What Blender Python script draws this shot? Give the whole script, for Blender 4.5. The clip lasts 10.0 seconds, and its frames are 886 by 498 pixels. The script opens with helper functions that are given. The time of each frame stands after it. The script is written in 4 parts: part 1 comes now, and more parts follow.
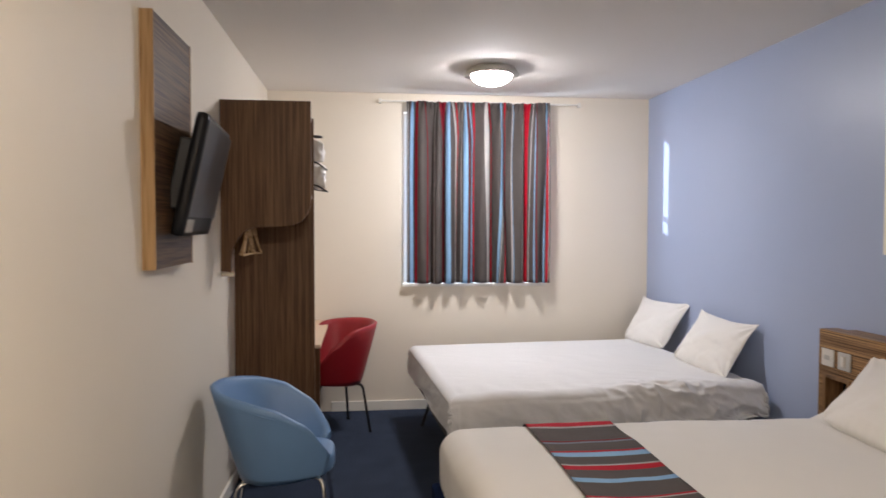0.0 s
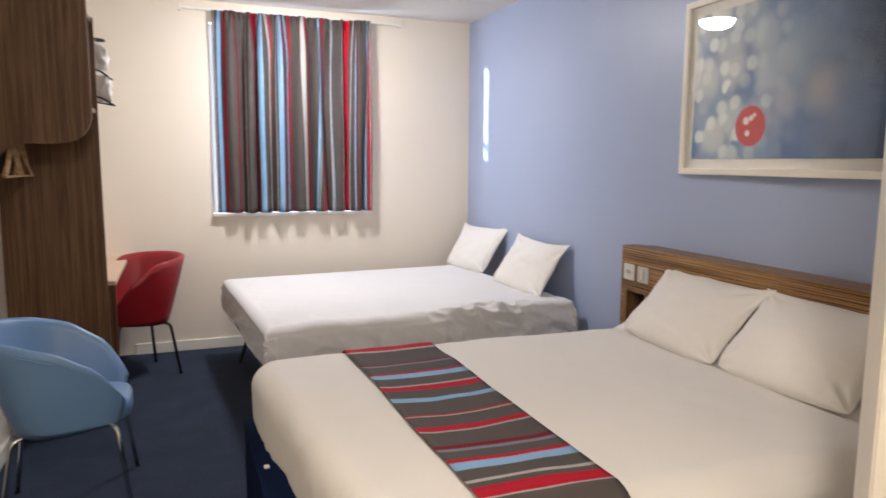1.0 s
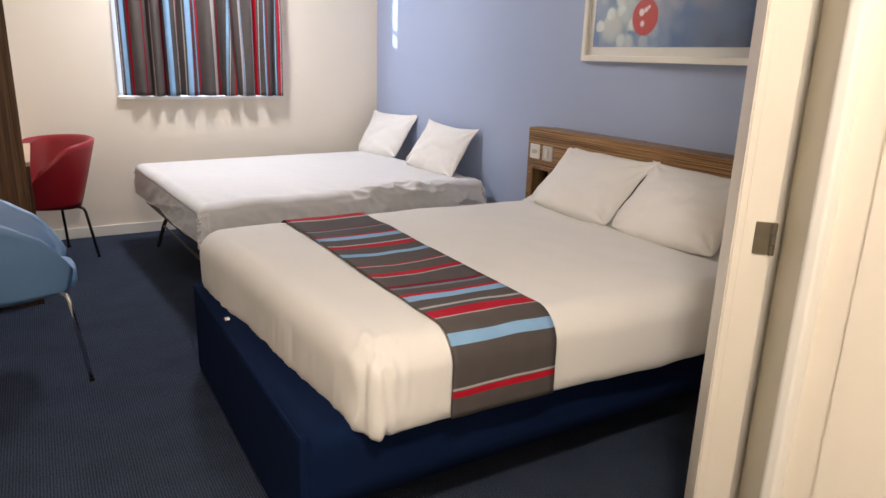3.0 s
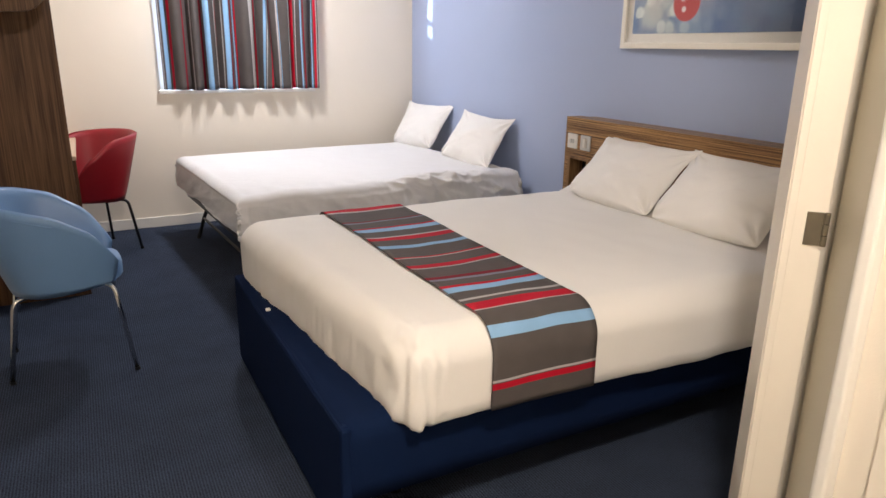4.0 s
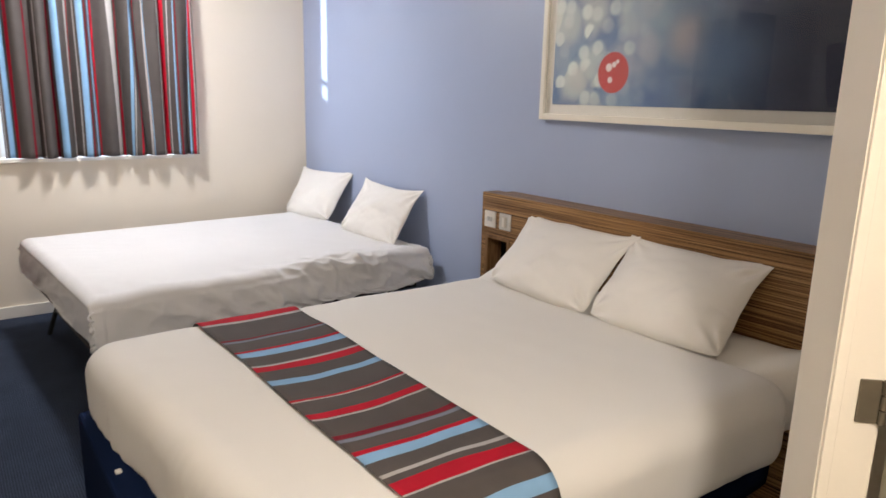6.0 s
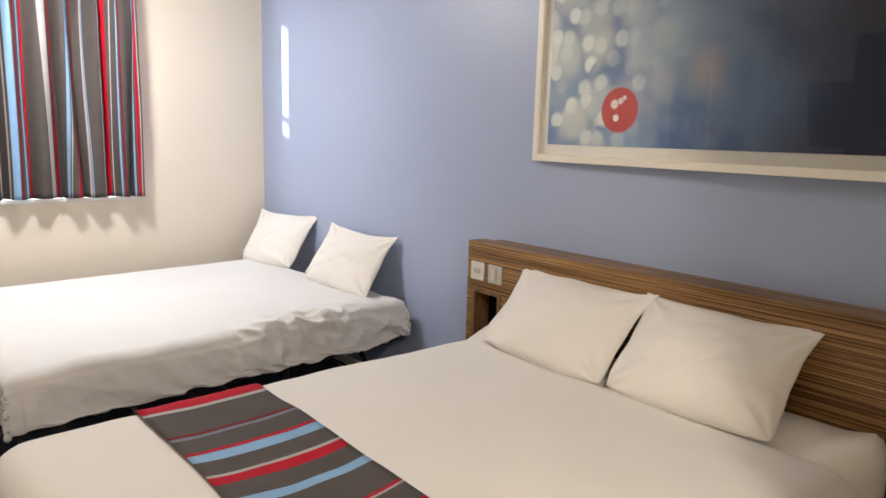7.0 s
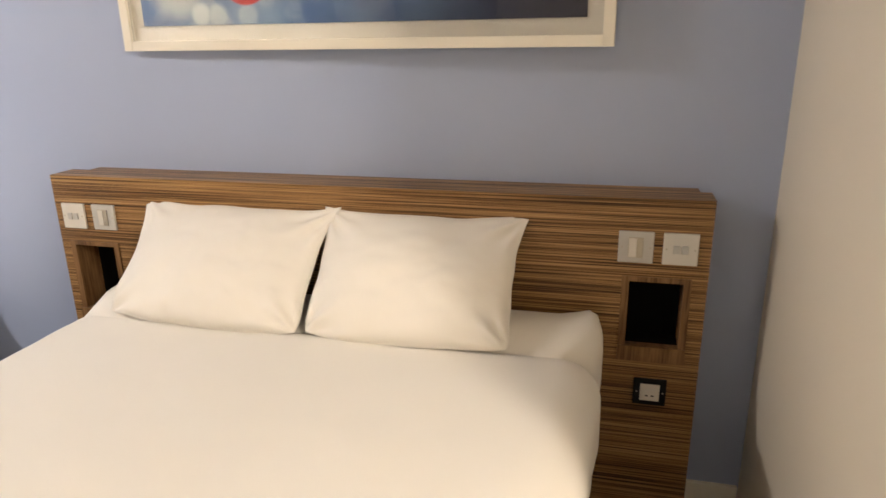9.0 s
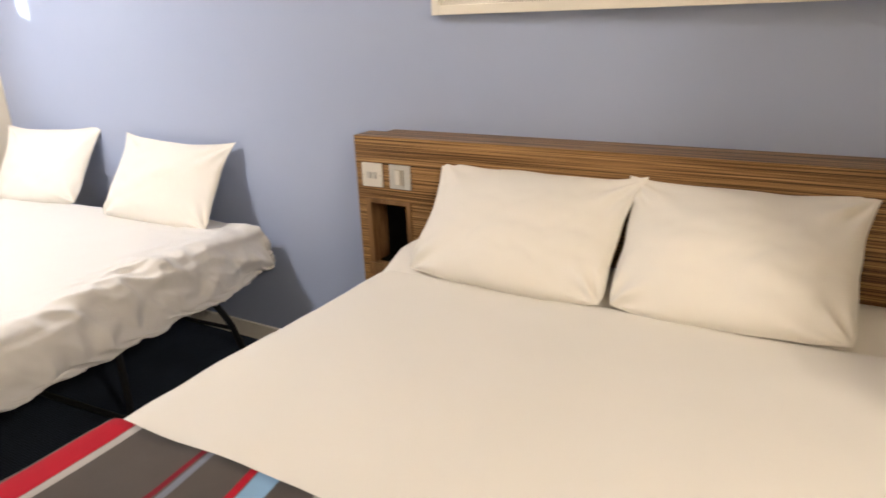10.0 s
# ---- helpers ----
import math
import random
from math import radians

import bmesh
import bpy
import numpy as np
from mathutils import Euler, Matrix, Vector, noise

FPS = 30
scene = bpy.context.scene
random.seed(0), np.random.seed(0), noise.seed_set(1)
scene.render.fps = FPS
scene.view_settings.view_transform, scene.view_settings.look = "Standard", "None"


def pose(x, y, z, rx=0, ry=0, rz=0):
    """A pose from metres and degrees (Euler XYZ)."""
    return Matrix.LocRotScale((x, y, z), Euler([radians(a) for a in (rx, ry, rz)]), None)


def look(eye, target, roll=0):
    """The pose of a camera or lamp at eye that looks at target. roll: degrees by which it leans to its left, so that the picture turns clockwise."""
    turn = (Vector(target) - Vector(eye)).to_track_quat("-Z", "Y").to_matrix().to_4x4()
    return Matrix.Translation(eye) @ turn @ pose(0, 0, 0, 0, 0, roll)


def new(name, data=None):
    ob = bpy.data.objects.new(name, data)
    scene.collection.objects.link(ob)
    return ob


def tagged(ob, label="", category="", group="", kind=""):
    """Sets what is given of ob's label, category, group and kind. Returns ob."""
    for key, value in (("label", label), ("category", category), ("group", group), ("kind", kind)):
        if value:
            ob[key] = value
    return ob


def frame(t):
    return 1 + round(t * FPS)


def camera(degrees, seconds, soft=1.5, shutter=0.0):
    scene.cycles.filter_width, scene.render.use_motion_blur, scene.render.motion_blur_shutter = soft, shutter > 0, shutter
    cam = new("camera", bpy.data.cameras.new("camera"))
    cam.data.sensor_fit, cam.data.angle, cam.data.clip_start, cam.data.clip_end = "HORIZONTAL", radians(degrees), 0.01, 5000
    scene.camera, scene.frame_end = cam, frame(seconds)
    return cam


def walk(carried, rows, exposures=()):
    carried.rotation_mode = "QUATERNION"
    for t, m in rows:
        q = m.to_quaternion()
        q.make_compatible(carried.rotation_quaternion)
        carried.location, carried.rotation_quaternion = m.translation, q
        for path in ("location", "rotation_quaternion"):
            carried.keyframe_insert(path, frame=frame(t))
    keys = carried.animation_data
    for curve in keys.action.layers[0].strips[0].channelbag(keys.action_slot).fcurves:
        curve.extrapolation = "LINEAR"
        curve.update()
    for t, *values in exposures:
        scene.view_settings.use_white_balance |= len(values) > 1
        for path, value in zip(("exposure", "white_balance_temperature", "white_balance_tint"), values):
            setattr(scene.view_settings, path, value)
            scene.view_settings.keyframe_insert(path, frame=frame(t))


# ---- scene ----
cam = camera(66.6, 10.0, shutter=0.2)
PATH = [
    (0, (0.349, 1.247, 1.545), (0.579, 3.232, 1.474), 0.1),
    (0.5, (0.429, 1.399, 1.491), (0.921, 3.331, 1.326), 0.7),
    (0.7, (0.434, 1.400, 1.477), (0.977, 3.313, 1.269), 0.4),
    (1, (0.435, 1.4, 1.461), (1.152, 3.249, 1.205), 0.4),
    (1.2, (0.400, 1.376, 1.451), (1.255, 3.158, 1.142), 0.2),
    (1.5, (0.294, 1.301, 1.439), (1.26, 3.009, 1.05), 0.6),
    (2, (0.212, 1.225, 1.426), (1.206, 2.9, 0.973), 1.5),
    (2.5, (0.168, 1.18, 1.407), (1.173, 2.831, 0.89), 1.7),
    (4, (0.129, 1.195, 1.407), (1.024, 2.888, 0.832), 0.8),
    (4.5, (0.153, 1.234, 1.419), (1.003, 2.958, 0.863), 0.2),
    (5, (0.25, 1.344, 1.436), (1.083, 3.083, 0.907), -0.1),
    (5.5, (0.346, 1.484, 1.466), (1.236, 3.206, 0.976), 0.8),
    (5.8, (0.374, 1.618, 1.454), (1.436, 3.252, 1.007), 1.1),
    (6, (0.357, 1.694, 1.5), (1.525, 3.258, 1.064), 1.3),
    (6.2, (0.35, 1.785, 1.506), (1.589, 3.3, 1.097), 1.9),
    (7.3, (0.535, 2.223, 1.503), (1.851, 3.697, 1.195), 1.8),
    (7.5, (0.539, 2.319, 1.501), (1.958, 3.689, 1.173), 2.3),
    (7.8, (0.526, 2.423, 1.514), (2.181, 3.490, 1.166), 1.1),
    (8, (0.58, 2.469, 1.545), (2.358, 3.281, 1.123), -1.1),
    (8.2, (0.595, 2.507, 1.444), (2.458, 3.097, 1.017), -0.7),
    (8.5, (0.678, 2.539, 1.457), (2.556, 2.964, 0.916), -1.1),
    (8.7, (0.731, 2.567, 1.413), (2.615, 2.968, 0.875), -0.9),
    (9, (0.822, 2.619, 1.447), (2.671, 3.083, 0.84), -0.9),
    (9.2, (0.830, 2.676, 1.373), (2.671, 3.220, 0.813), -0.2),
    (9.5, (0.848, 2.751, 1.425), (2.617, 3.422, 0.775), -0.7),
    (10, (0.759, 2.944, 1.42), (2.381, 3.908, 0.757), -2.3),
]
EXPOSURES = [(0.0, 2.02, 6000, 14), (0.5, 2.27, 6000, 14), (1.5, 2.2, 5950, 14), (2.5, 2.2, 5950, 14), (4.0, 2.36, 5950, 14), (4.5, 2.39, 5950, 14), (5.0, 2.43, 5950, 14), (5.5, 2.43, 5950, 13), (6.0, 2.29, 5950, 12), (7.5, 2.53, 6400, 11), (8.5, 2.79, 6650, 11), (9.0, 2.85, 6600, 11), (10.0, 2.73, 6600, 11)]
walk(cam, [(t, look(eye, target, roll)) for t, eye, target, roll in PATH], EXPOSURES)

# ---- world and lights ----
world = bpy.data.worlds.new("sky")
scene.world = world
world.use_nodes = True
wn, wl = world.node_tree.nodes, world.node_tree.links
sky = wn.new("ShaderNodeTexSky")
sky.sky_type, sky.sun_disc = "NISHITA", False
sky.sun_elevation, sky.sun_rotation = radians(7), radians(288)
wl.new(sky.outputs["Color"], wn["Background"].inputs["Color"])
wn["Background"].inputs["Strength"].default_value = 0.15
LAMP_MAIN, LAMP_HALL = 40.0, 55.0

sun = bpy.data.lights.new("sun", "SUN")
sun.energy, sun.angle, sun.color = 1.4, radians(0.9), (0.90, 0.98, 1.0)
new("sun", sun).matrix_basis = look((0, 0, 0), (0.949, -0.3146, -0.121))
day = bpy.data.lights.new("window_daylight", "AREA")
day.shape, day.size, day.size_y, day.energy, day.color = "RECTANGLE", 1.15, 1.36, 8.0, (0.72, 0.86, 1.0)
dayob = new("window_daylight", day)
dayob.matrix_basis = look((1.268, 6.972, 1.77), (1.268, 6.0, 1.77))

# plan of the place, metres
WEST, EAST, NORTH, SOUTH_END, CEIL = -0.43, 2.785, 6.86, -0.45, 2.63


# ---- helpers of this scene ----
def finish(ob, smooth):
    if smooth:
        for f in ob.data.polygons:
            f.use_smooth = True
    return ob


def mesh_object(name, bm, material, smooth=False):
    me = bpy.data.meshes.new(name)
    bmesh.ops.recalc_face_normals(bm, faces=bm.faces)
    bm.to_mesh(me)
    bm.free()
    if material:
        me.materials.append(material)
    return finish(new(name, me), smooth)


def part(name, bm, material, parent, label="", smooth=False):
    ob = mesh_object(name, bm, material, smooth)
    ob.parent = parent
    if label:
        ob["label"] = label
    return ob


def thing(name, x, y, z, label, category, group="", rz=0.0):
    ob = new(name)
    ob.matrix_basis = pose(x, y, z, 0, 0, rz)
    ob.empty_display_size = 0.05
    return tagged(ob, label, category, group)


def structure(name, bm, material, label, category):
    return tagged(mesh_object(name, bm, material), label, category, kind="structure")


def box(bm, x0, x1, y0, y1, z0, z1, bevel=0.0, segments=2):
    m = Matrix.LocRotScale(((x0 + x1) / 2, (y0 + y1) / 2, (z0 + z1) / 2), None, (x1 - x0, y1 - y0, z1 - z0))
    vs = bmesh.ops.create_cube(bm, size=1, matrix=m)["verts"]
    if bevel:
        es = list({e for v in vs for e in v.link_edges})
        bmesh.ops.bevel(bm, geom=es, offset=bevel, segments=segments, profile=0.5, affect="EDGES")
    return bm


def boxes(*rows, bevel=0.0):
    bm = bmesh.new()
    for r in rows:
        box(bm, *r, bevel=bevel)
    return bm


def prism(points, z0, z1, bevel=0.0):
    """An upright block over a plan outline."""
    bm = bmesh.new()
    f = bm.faces.new([bm.verts.new((x, y, z0)) for x, y in points])
    up = bmesh.ops.extrude_face_region(bm, geom=[f])["geom"]
    bmesh.ops.translate(bm, vec=(0, 0, z1 - z0), verts=[v for v in up if isinstance(v, bmesh.types.BMVert)])
    if bevel:
        es = [e for e in bm.edges if abs(e.verts[0].co.z - e.verts[1].co.z) > 0.01]
        bmesh.ops.bevel(bm, geom=es, offset=bevel, segments=3, profile=0.5, affect="EDGES")
    return bm


def tube(bm, points, radius, sides=10):
    """A round bar along a run of points."""
    pts = [Vector(p) for p in points]
    rings = []
    for i, p in enumerate(pts):
        d = (pts[min(i + 1, len(pts) - 1)] - pts[max(i - 1, 0)]).normalized()
        a = d.orthogonal().normalized() if not rings else (rings[-1][1] - d * rings[-1][1].dot(d)).normalized()
        b = d.cross(a)
        vs = [bm.verts.new(p + radius * (math.cos(k * math.tau / sides) * a + math.sin(k * math.tau / sides) * b)) for k in range(sides)]
        rings.append((vs, a))
    for (u, _), (v, _) in zip(rings, rings[1:]):
        for k in range(sides):
            bm.faces.new((u[k], u[(k + 1) % sides], v[(k + 1) % sides], v[k]))
    bm.faces.new(rings[0][0][::-1])
    bm.faces.new(rings[-1][0])
    return bm


def bend(points, r, n=5):
    """The run of points with its corners rounded."""
    pts = [Vector(p) for p in points]
    out = [pts[0]]
    for a, b, c in zip(pts, pts[1:], pts[2:]):
        u, v = (a - b).normalized(), (c - b).normalized()
        for k in range(n + 1):
            t = k / n
            out.append((b + u * r) * (1 - t) ** 2 + b * 2 * t * (1 - t) + (b + v * r) * t ** 2)
    return out + [pts[-1]]


def cushion_box(lo, hi, r, step, move=None):
    """A soft block with rounded edges; move shifts each point along its normal."""
    bm = bmesh.new()
    size = [h - l for l, h in zip(lo, hi)]
    seen = {}

    def vert(p):
        key = tuple(round(c, 5) for c in p)
        if key not in seen:
            inner = Vector([min(max(c, l + r), h - r) for c, l, h in zip(p, lo, hi)])
            d = Vector(p) - inner
            n = d.normalized() if d.length > 1e-6 else Vector((0, 0, 1))
            q = inner + n * r
            if move:
                q = q + move(q, n)
            seen[key] = bm.verts.new(q)
        return seen[key]

    for axis in range(3):
        a, b = [k for k in range(3) if k != axis]
        na, nb = max(2, round(size[a] / step)), max(2, round(size[b] / step))
        for side in (lo[axis], hi[axis]):
            for i in range(na):
                for j in range(nb):
                    quad = []
                    for di, dj in ((0, 0), (1, 0), (1, 1), (0, 1)):
                        p = [0, 0, 0]
                        p[axis] = side
                        p[a] = lo[a] + size[a] * (i + di) / na
                        p[b] = lo[b] + size[b] * (j + dj) / nb
                        quad.append(vert(p))
                    bm.faces.new(quad)
    return bm


def pillow_point(u, v, w, h, dip, flare, off):
    """Where a point of the pillow lies in its own plane: ears at the upper corners, softer lower ones."""
    upper = v < 0
    ear = (0.055 if upper else 0.012) * abs(u * v) ** 6
    soft = 0.0 if upper else 0.070 * abs(u * v) ** 4
    x = w / 2 * u * (1 - flare * v) * (1 - 0.050 * (1 - v * v) ** 1.4 + ear - soft) + 0.006 * noise.noise((v * 2.3, u * 0.6 + 3, off.x))
    y = h / 2 * v * (1 - (dip if upper else -0.025) * (1 - u * u) + ear - soft) + 0.006 * noise.noise((u * 2.7, v * 0.6, off.x + 9))
    return x, y


def pillow_mesh(w, h, t, seed, dip=0.05, flare=0.0):
    """A plump pillow lying in its own xy plane, puckered along its seams."""
    bm = bmesh.new()
    n = 64
    top, low = {}, {}
    off = Vector((seed * 3.1, seed * 1.7, 0))
    for i in range(n + 1):
        for j in range(n + 1):
            u, v = 2 * i / n - 1, 2 * j / n - 1
            u, v = u * (1.25 - 0.25 * u * u), v * (1.25 - 0.25 * v * v)
            x, y = pillow_point(u, v, w, h, dip, flare, off)
            up_soft = max(0.0, 1 - abs(v) ** 1.9) ** 0.80 if v < 0 else max(0.0, 1 - abs(v) ** 2.6) ** 0.5
            fat = max(0.0, 1 - abs(u) ** 2.2) ** 0.62 * up_soft * (0.90 + 0.12 * v)
            p = Vector((x, y, 0))
            wr = 0.014 * noise.noise(p * 4 + off) + 0.008 * noise.noise(Vector((p.x * 8, p.y * 17, 0)) + off) + 0.003 * noise.noise(p * 30 + off)
            du, dv = (1 - abs(u)) * w / 2, (1 - abs(v)) * h / 2
            pucker = 0.0
            for d, along, k in ((du, y, 1.0), (dv, x, 4.0)):
                g = 0.5 - abs(noise.noise((along * 19 + k + d * 5, off.x, k)))
                pucker += 0.011 * g * math.exp(-(d / 0.055) ** 2) * min(1, d / 0.012) * (0.55 + 0.8 * noise.noise((along * 5, k, off.y)))
            corner = math.hypot(du, dv)
            pull = 0.013 * math.sin(math.atan2(dv + 0.004, du + 0.004) * 9 + seed) * math.exp(-(corner / 0.11) ** 2) * min(1, corner / 0.03)
            edge = i in (0, n) or j in (0, n)
            ripple = 0.005 * noise.noise(p * 7 + off)
            z = fat * t / 2 * (1 + 0.14 * noise.noise(p * 2.2 + off)) + min(1, fat * 4) * (wr * fat + pucker + pull)
            top[i, j] = bm.verts.new((x, y, z + ripple))
            low[i, j] = top[i, j] if edge else bm.verts.new((x, y, ripple - 0.9 * fat * t / 2))
    for i in range(n):
        for j in range(n):
            bm.faces.new((top[i, j], top[i + 1, j], top[i + 1, j + 1], top[i, j + 1]))
            bm.faces.new((low[i, j + 1], low[i + 1, j + 1], low[i + 1, j], low[i, j]))
    return bm


# ---- materials ----
def material(name, colour, rough=0.5, metal=0.0, vary=0.06, scale=6.0, bump=0.0, bump_scale=200.0, coat=0.0, sheen=0.0, stretch=(1, 1, 1), spec=0.5):
    """A surface with slow and fine variation of its colour and a fine relief."""
    m = bpy.data.materials.new(name)
    m.use_nodes = True
    nd, lk = m.node_tree.nodes, m.node_tree.links
    sh = nd["Principled BSDF"]
    tc = nd.new("ShaderNodeTexCoord")
    mp = nd.new("ShaderNodeMapping")
    mp.inputs["Scale"].default_value = stretch
    lk.new(tc.outputs["Object"], mp.inputs["Vector"])
    big, fine = nd.new("ShaderNodeTexNoise"), nd.new("ShaderNodeTexNoise")
    big.inputs["Scale"].default_value, fine.inputs["Scale"].default_value = scale, bump_scale
    big.inputs["Detail"].default_value = 5
    for x in (big, fine):
        lk.new(mp.outputs["Vector"], x.inputs["Vector"])
    mix = nd.new("ShaderNodeMix")
    mix.data_type = "RGBA"
    mix.inputs["A"].default_value = [max(0, c * (1 - vary)) for c in colour] + [1]
    mix.inputs["B"].default_value = [min(1, c * (1 + vary)) for c in colour] + [1]
    lk.new(big.outputs["Fac"], mix.inputs["Factor"])
    lk.new(mix.outputs["Result"], sh.inputs["Base Color"])
    rr = nd.new("ShaderNodeMapRange")
    rr.inputs["To Min"].default_value, rr.inputs["To Max"].default_value = max(0.02, rough - 0.06), min(1, rough + 0.06)
    lk.new(big.outputs["Fac"], rr.inputs["Value"])
    lk.new(rr.outputs["Result"], sh.inputs["Roughness"])
    sh.inputs["Metallic"].default_value = metal
    sh.inputs["Coat Weight"].default_value = coat
    sh.inputs["Sheen Weight"].default_value = sheen
    sh.inputs["Specular IOR Level"].default_value = spec
    if bump:
        bp = nd.new("ShaderNodeBump")
        bp.inputs["Strength"].default_value, bp.inputs["Distance"].default_value = 1.0, bump
        lk.new(fine.outputs["Fac"], bp.inputs["Height"])
        lk.new(bp.outputs["Normal"], sh.inputs["Normal"])
    return m


def wood_material(name, dark, mid, light, stretch, rough=0.45):
    """Straight-grained veneer: fine streaks along one axis in three browns."""
    m = bpy.data.materials.new(name)
    m.use_nodes = True
    nd, lk = m.node_tree.nodes, m.node_tree.links
    sh = nd["Principled BSDF"]
    tc, mp = nd.new("ShaderNodeTexCoord"), nd.new("ShaderNodeMapping")
    mp.inputs["Scale"].default_value = stretch
    lk.new(tc.outputs["Object"], mp.inputs["Vector"])
    a, b = nd.new("ShaderNodeTexNoise"), nd.new("ShaderNodeTexNoise")
    a.inputs["Scale"].default_value, b.inputs["Scale"].default_value = 1.0, 3.6
    a.inputs["Detail"].default_value, b.inputs["Detail"].default_value = 4, 6
    a.inputs["Distortion"].default_value = 0.35
    for x in (a, b):
        lk.new(mp.outputs["Vector"], x.inputs["Vector"])
    mx = nd.new("ShaderNodeMath")
    mx.operation = "MULTIPLY_ADD"
    mx.inputs[1].default_value = 0.5
    lk.new(a.outputs["Fac"], mx.inputs[0])
    hb = nd.new("ShaderNodeMath")
    hb.operation = "MULTIPLY"
    hb.inputs[1].default_value = 0.5
    lk.new(b.outputs["Fac"], hb.inputs[0])
    lk.new(hb.outputs["Value"], mx.inputs[2])
    cr = nd.new("ShaderNodeValToRGB")
    el = cr.color_ramp.elements
    el[0].position, el[0].color = 0.41, (*dark, 1)
    el[1].position, el[1].color = 0.60, (*light, 1)
    e = el.new(0.48)
    e.color = (*mid, 1)
    lk.new(mx.outputs["Value"], cr.inputs["Fac"])
    lk.new(cr.outputs["Color"], sh.inputs["Base Color"])
    sh.inputs["Roughness"].default_value = rough
    sh.inputs["Specular IOR Level"].default_value = 0.28
    bp = nd.new("ShaderNodeBump")
    bp.inputs["Distance"].default_value = 0.0006
    lk.new(mx.outputs["Value"], bp.inputs["Height"])
    lk.new(bp.outputs["Normal"], sh.inputs["Normal"])
    return m


def striped_cloth(name, stripes, ground, tones):
    """Woven cloth: stripes as (start, end, tone) along the first texture axis."""
    m = bpy.data.materials.new(name)
    m.use_nodes = True
    nd, lk = m.node_tree.nodes, m.node_tree.links
    sh = nd["Principled BSDF"]
    uv, sep = nd.new("ShaderNodeUVMap"), nd.new("ShaderNodeSeparateXYZ")
    lk.new(uv.outputs["UV"], sep.inputs["Vector"])
    colour = None
    for c in range(0, len(stripes), 6):
        group = stripes[c:c + 6]
        g0 = max(0.0, group[0][0] - 0.01)
        g1 = min(1.0, group[-1][1] + 0.01)
        window_of = nd.new("ShaderNodeMapRange")
        window_of.inputs["From Min"].default_value, window_of.inputs["From Max"].default_value = g0, g1
        lk.new(sep.outputs["X"], window_of.inputs["Value"])
        group = [((p - g0) / (g1 - g0), (q - g0) / (g1 - g0), tone) for p, q, tone in group]
        cr = nd.new("ShaderNodeValToRGB")
        cr.color_ramp.interpolation = "CONSTANT"
        el = cr.color_ramp.elements
        el[0].position, el[0].color = 0.0, (*ground, 1)
        el[1].position, el[1].color = 1.0, (*ground, 1)
        for k, (start, end, tone) in enumerate(group):
            el.new(max(0.0015, start)).color = (*tones[tone], 1)
            if k + 1 == len(group) or group[k + 1][0] - end > 0.004:
                el.new(min(end, 0.9995)).color = (*ground, 1)
        lk.new(window_of.outputs["Result"], cr.inputs["Fac"])
        if colour is None:
            colour = cr.outputs["Color"]
        else:
            step, mx = nd.new("ShaderNodeMath"), nd.new("ShaderNodeMix")
            step.operation, mx.data_type = "GREATER_THAN", "RGBA"
            step.inputs[1].default_value = stripes[c][0] - 0.0005
            lk.new(sep.outputs["X"], step.inputs[0])
            lk.new(step.outputs["Value"], mx.inputs["Factor"])
            lk.new(colour, mx.inputs["A"])
            lk.new(cr.outputs["Color"], mx.inputs["B"])
            colour = mx.outputs["Result"]
    tc = nd.new("ShaderNodeTexCoord")
    nz = nd.new("ShaderNodeTexNoise")
    nz.inputs["Scale"].default_value, nz.inputs["Detail"].default_value = 14, 6
    lk.new(tc.outputs["Object"], nz.inputs["Vector"])
    mr = nd.new("ShaderNodeMapRange")
    mr.inputs["To Min"].default_value, mr.inputs["To Max"].default_value = 0.86, 1.1
    lk.new(nz.outputs["Fac"], mr.inputs["Value"])
    ml = nd.new("ShaderNodeMix")
    ml.data_type, ml.blend_type = "RGBA", "MULTIPLY"
    ml.inputs["Factor"].default_value = 1
    lk.new(colour, ml.inputs["A"])
    lk.new(mr.outputs["Result"], ml.inputs["B"])
    lk.new(ml.outputs["Result"], sh.inputs["Base Color"])
    sh.inputs["Roughness"].default_value = 0.75
    sh.inputs["Specular IOR Level"].default_value = 0.15
    weave = nd.new("ShaderNodeTexNoise")
    weave.inputs["Scale"].default_value = 500
    lk.new(tc.outputs["Object"], weave.inputs["Vector"])
    bp = nd.new("ShaderNodeBump")
    bp.inputs["Distance"].default_value = 0.0006
    lk.new(weave.outputs["Fac"], bp.inputs["Height"])
    lk.new(bp.outputs["Normal"], sh.inputs["Normal"])
    return m


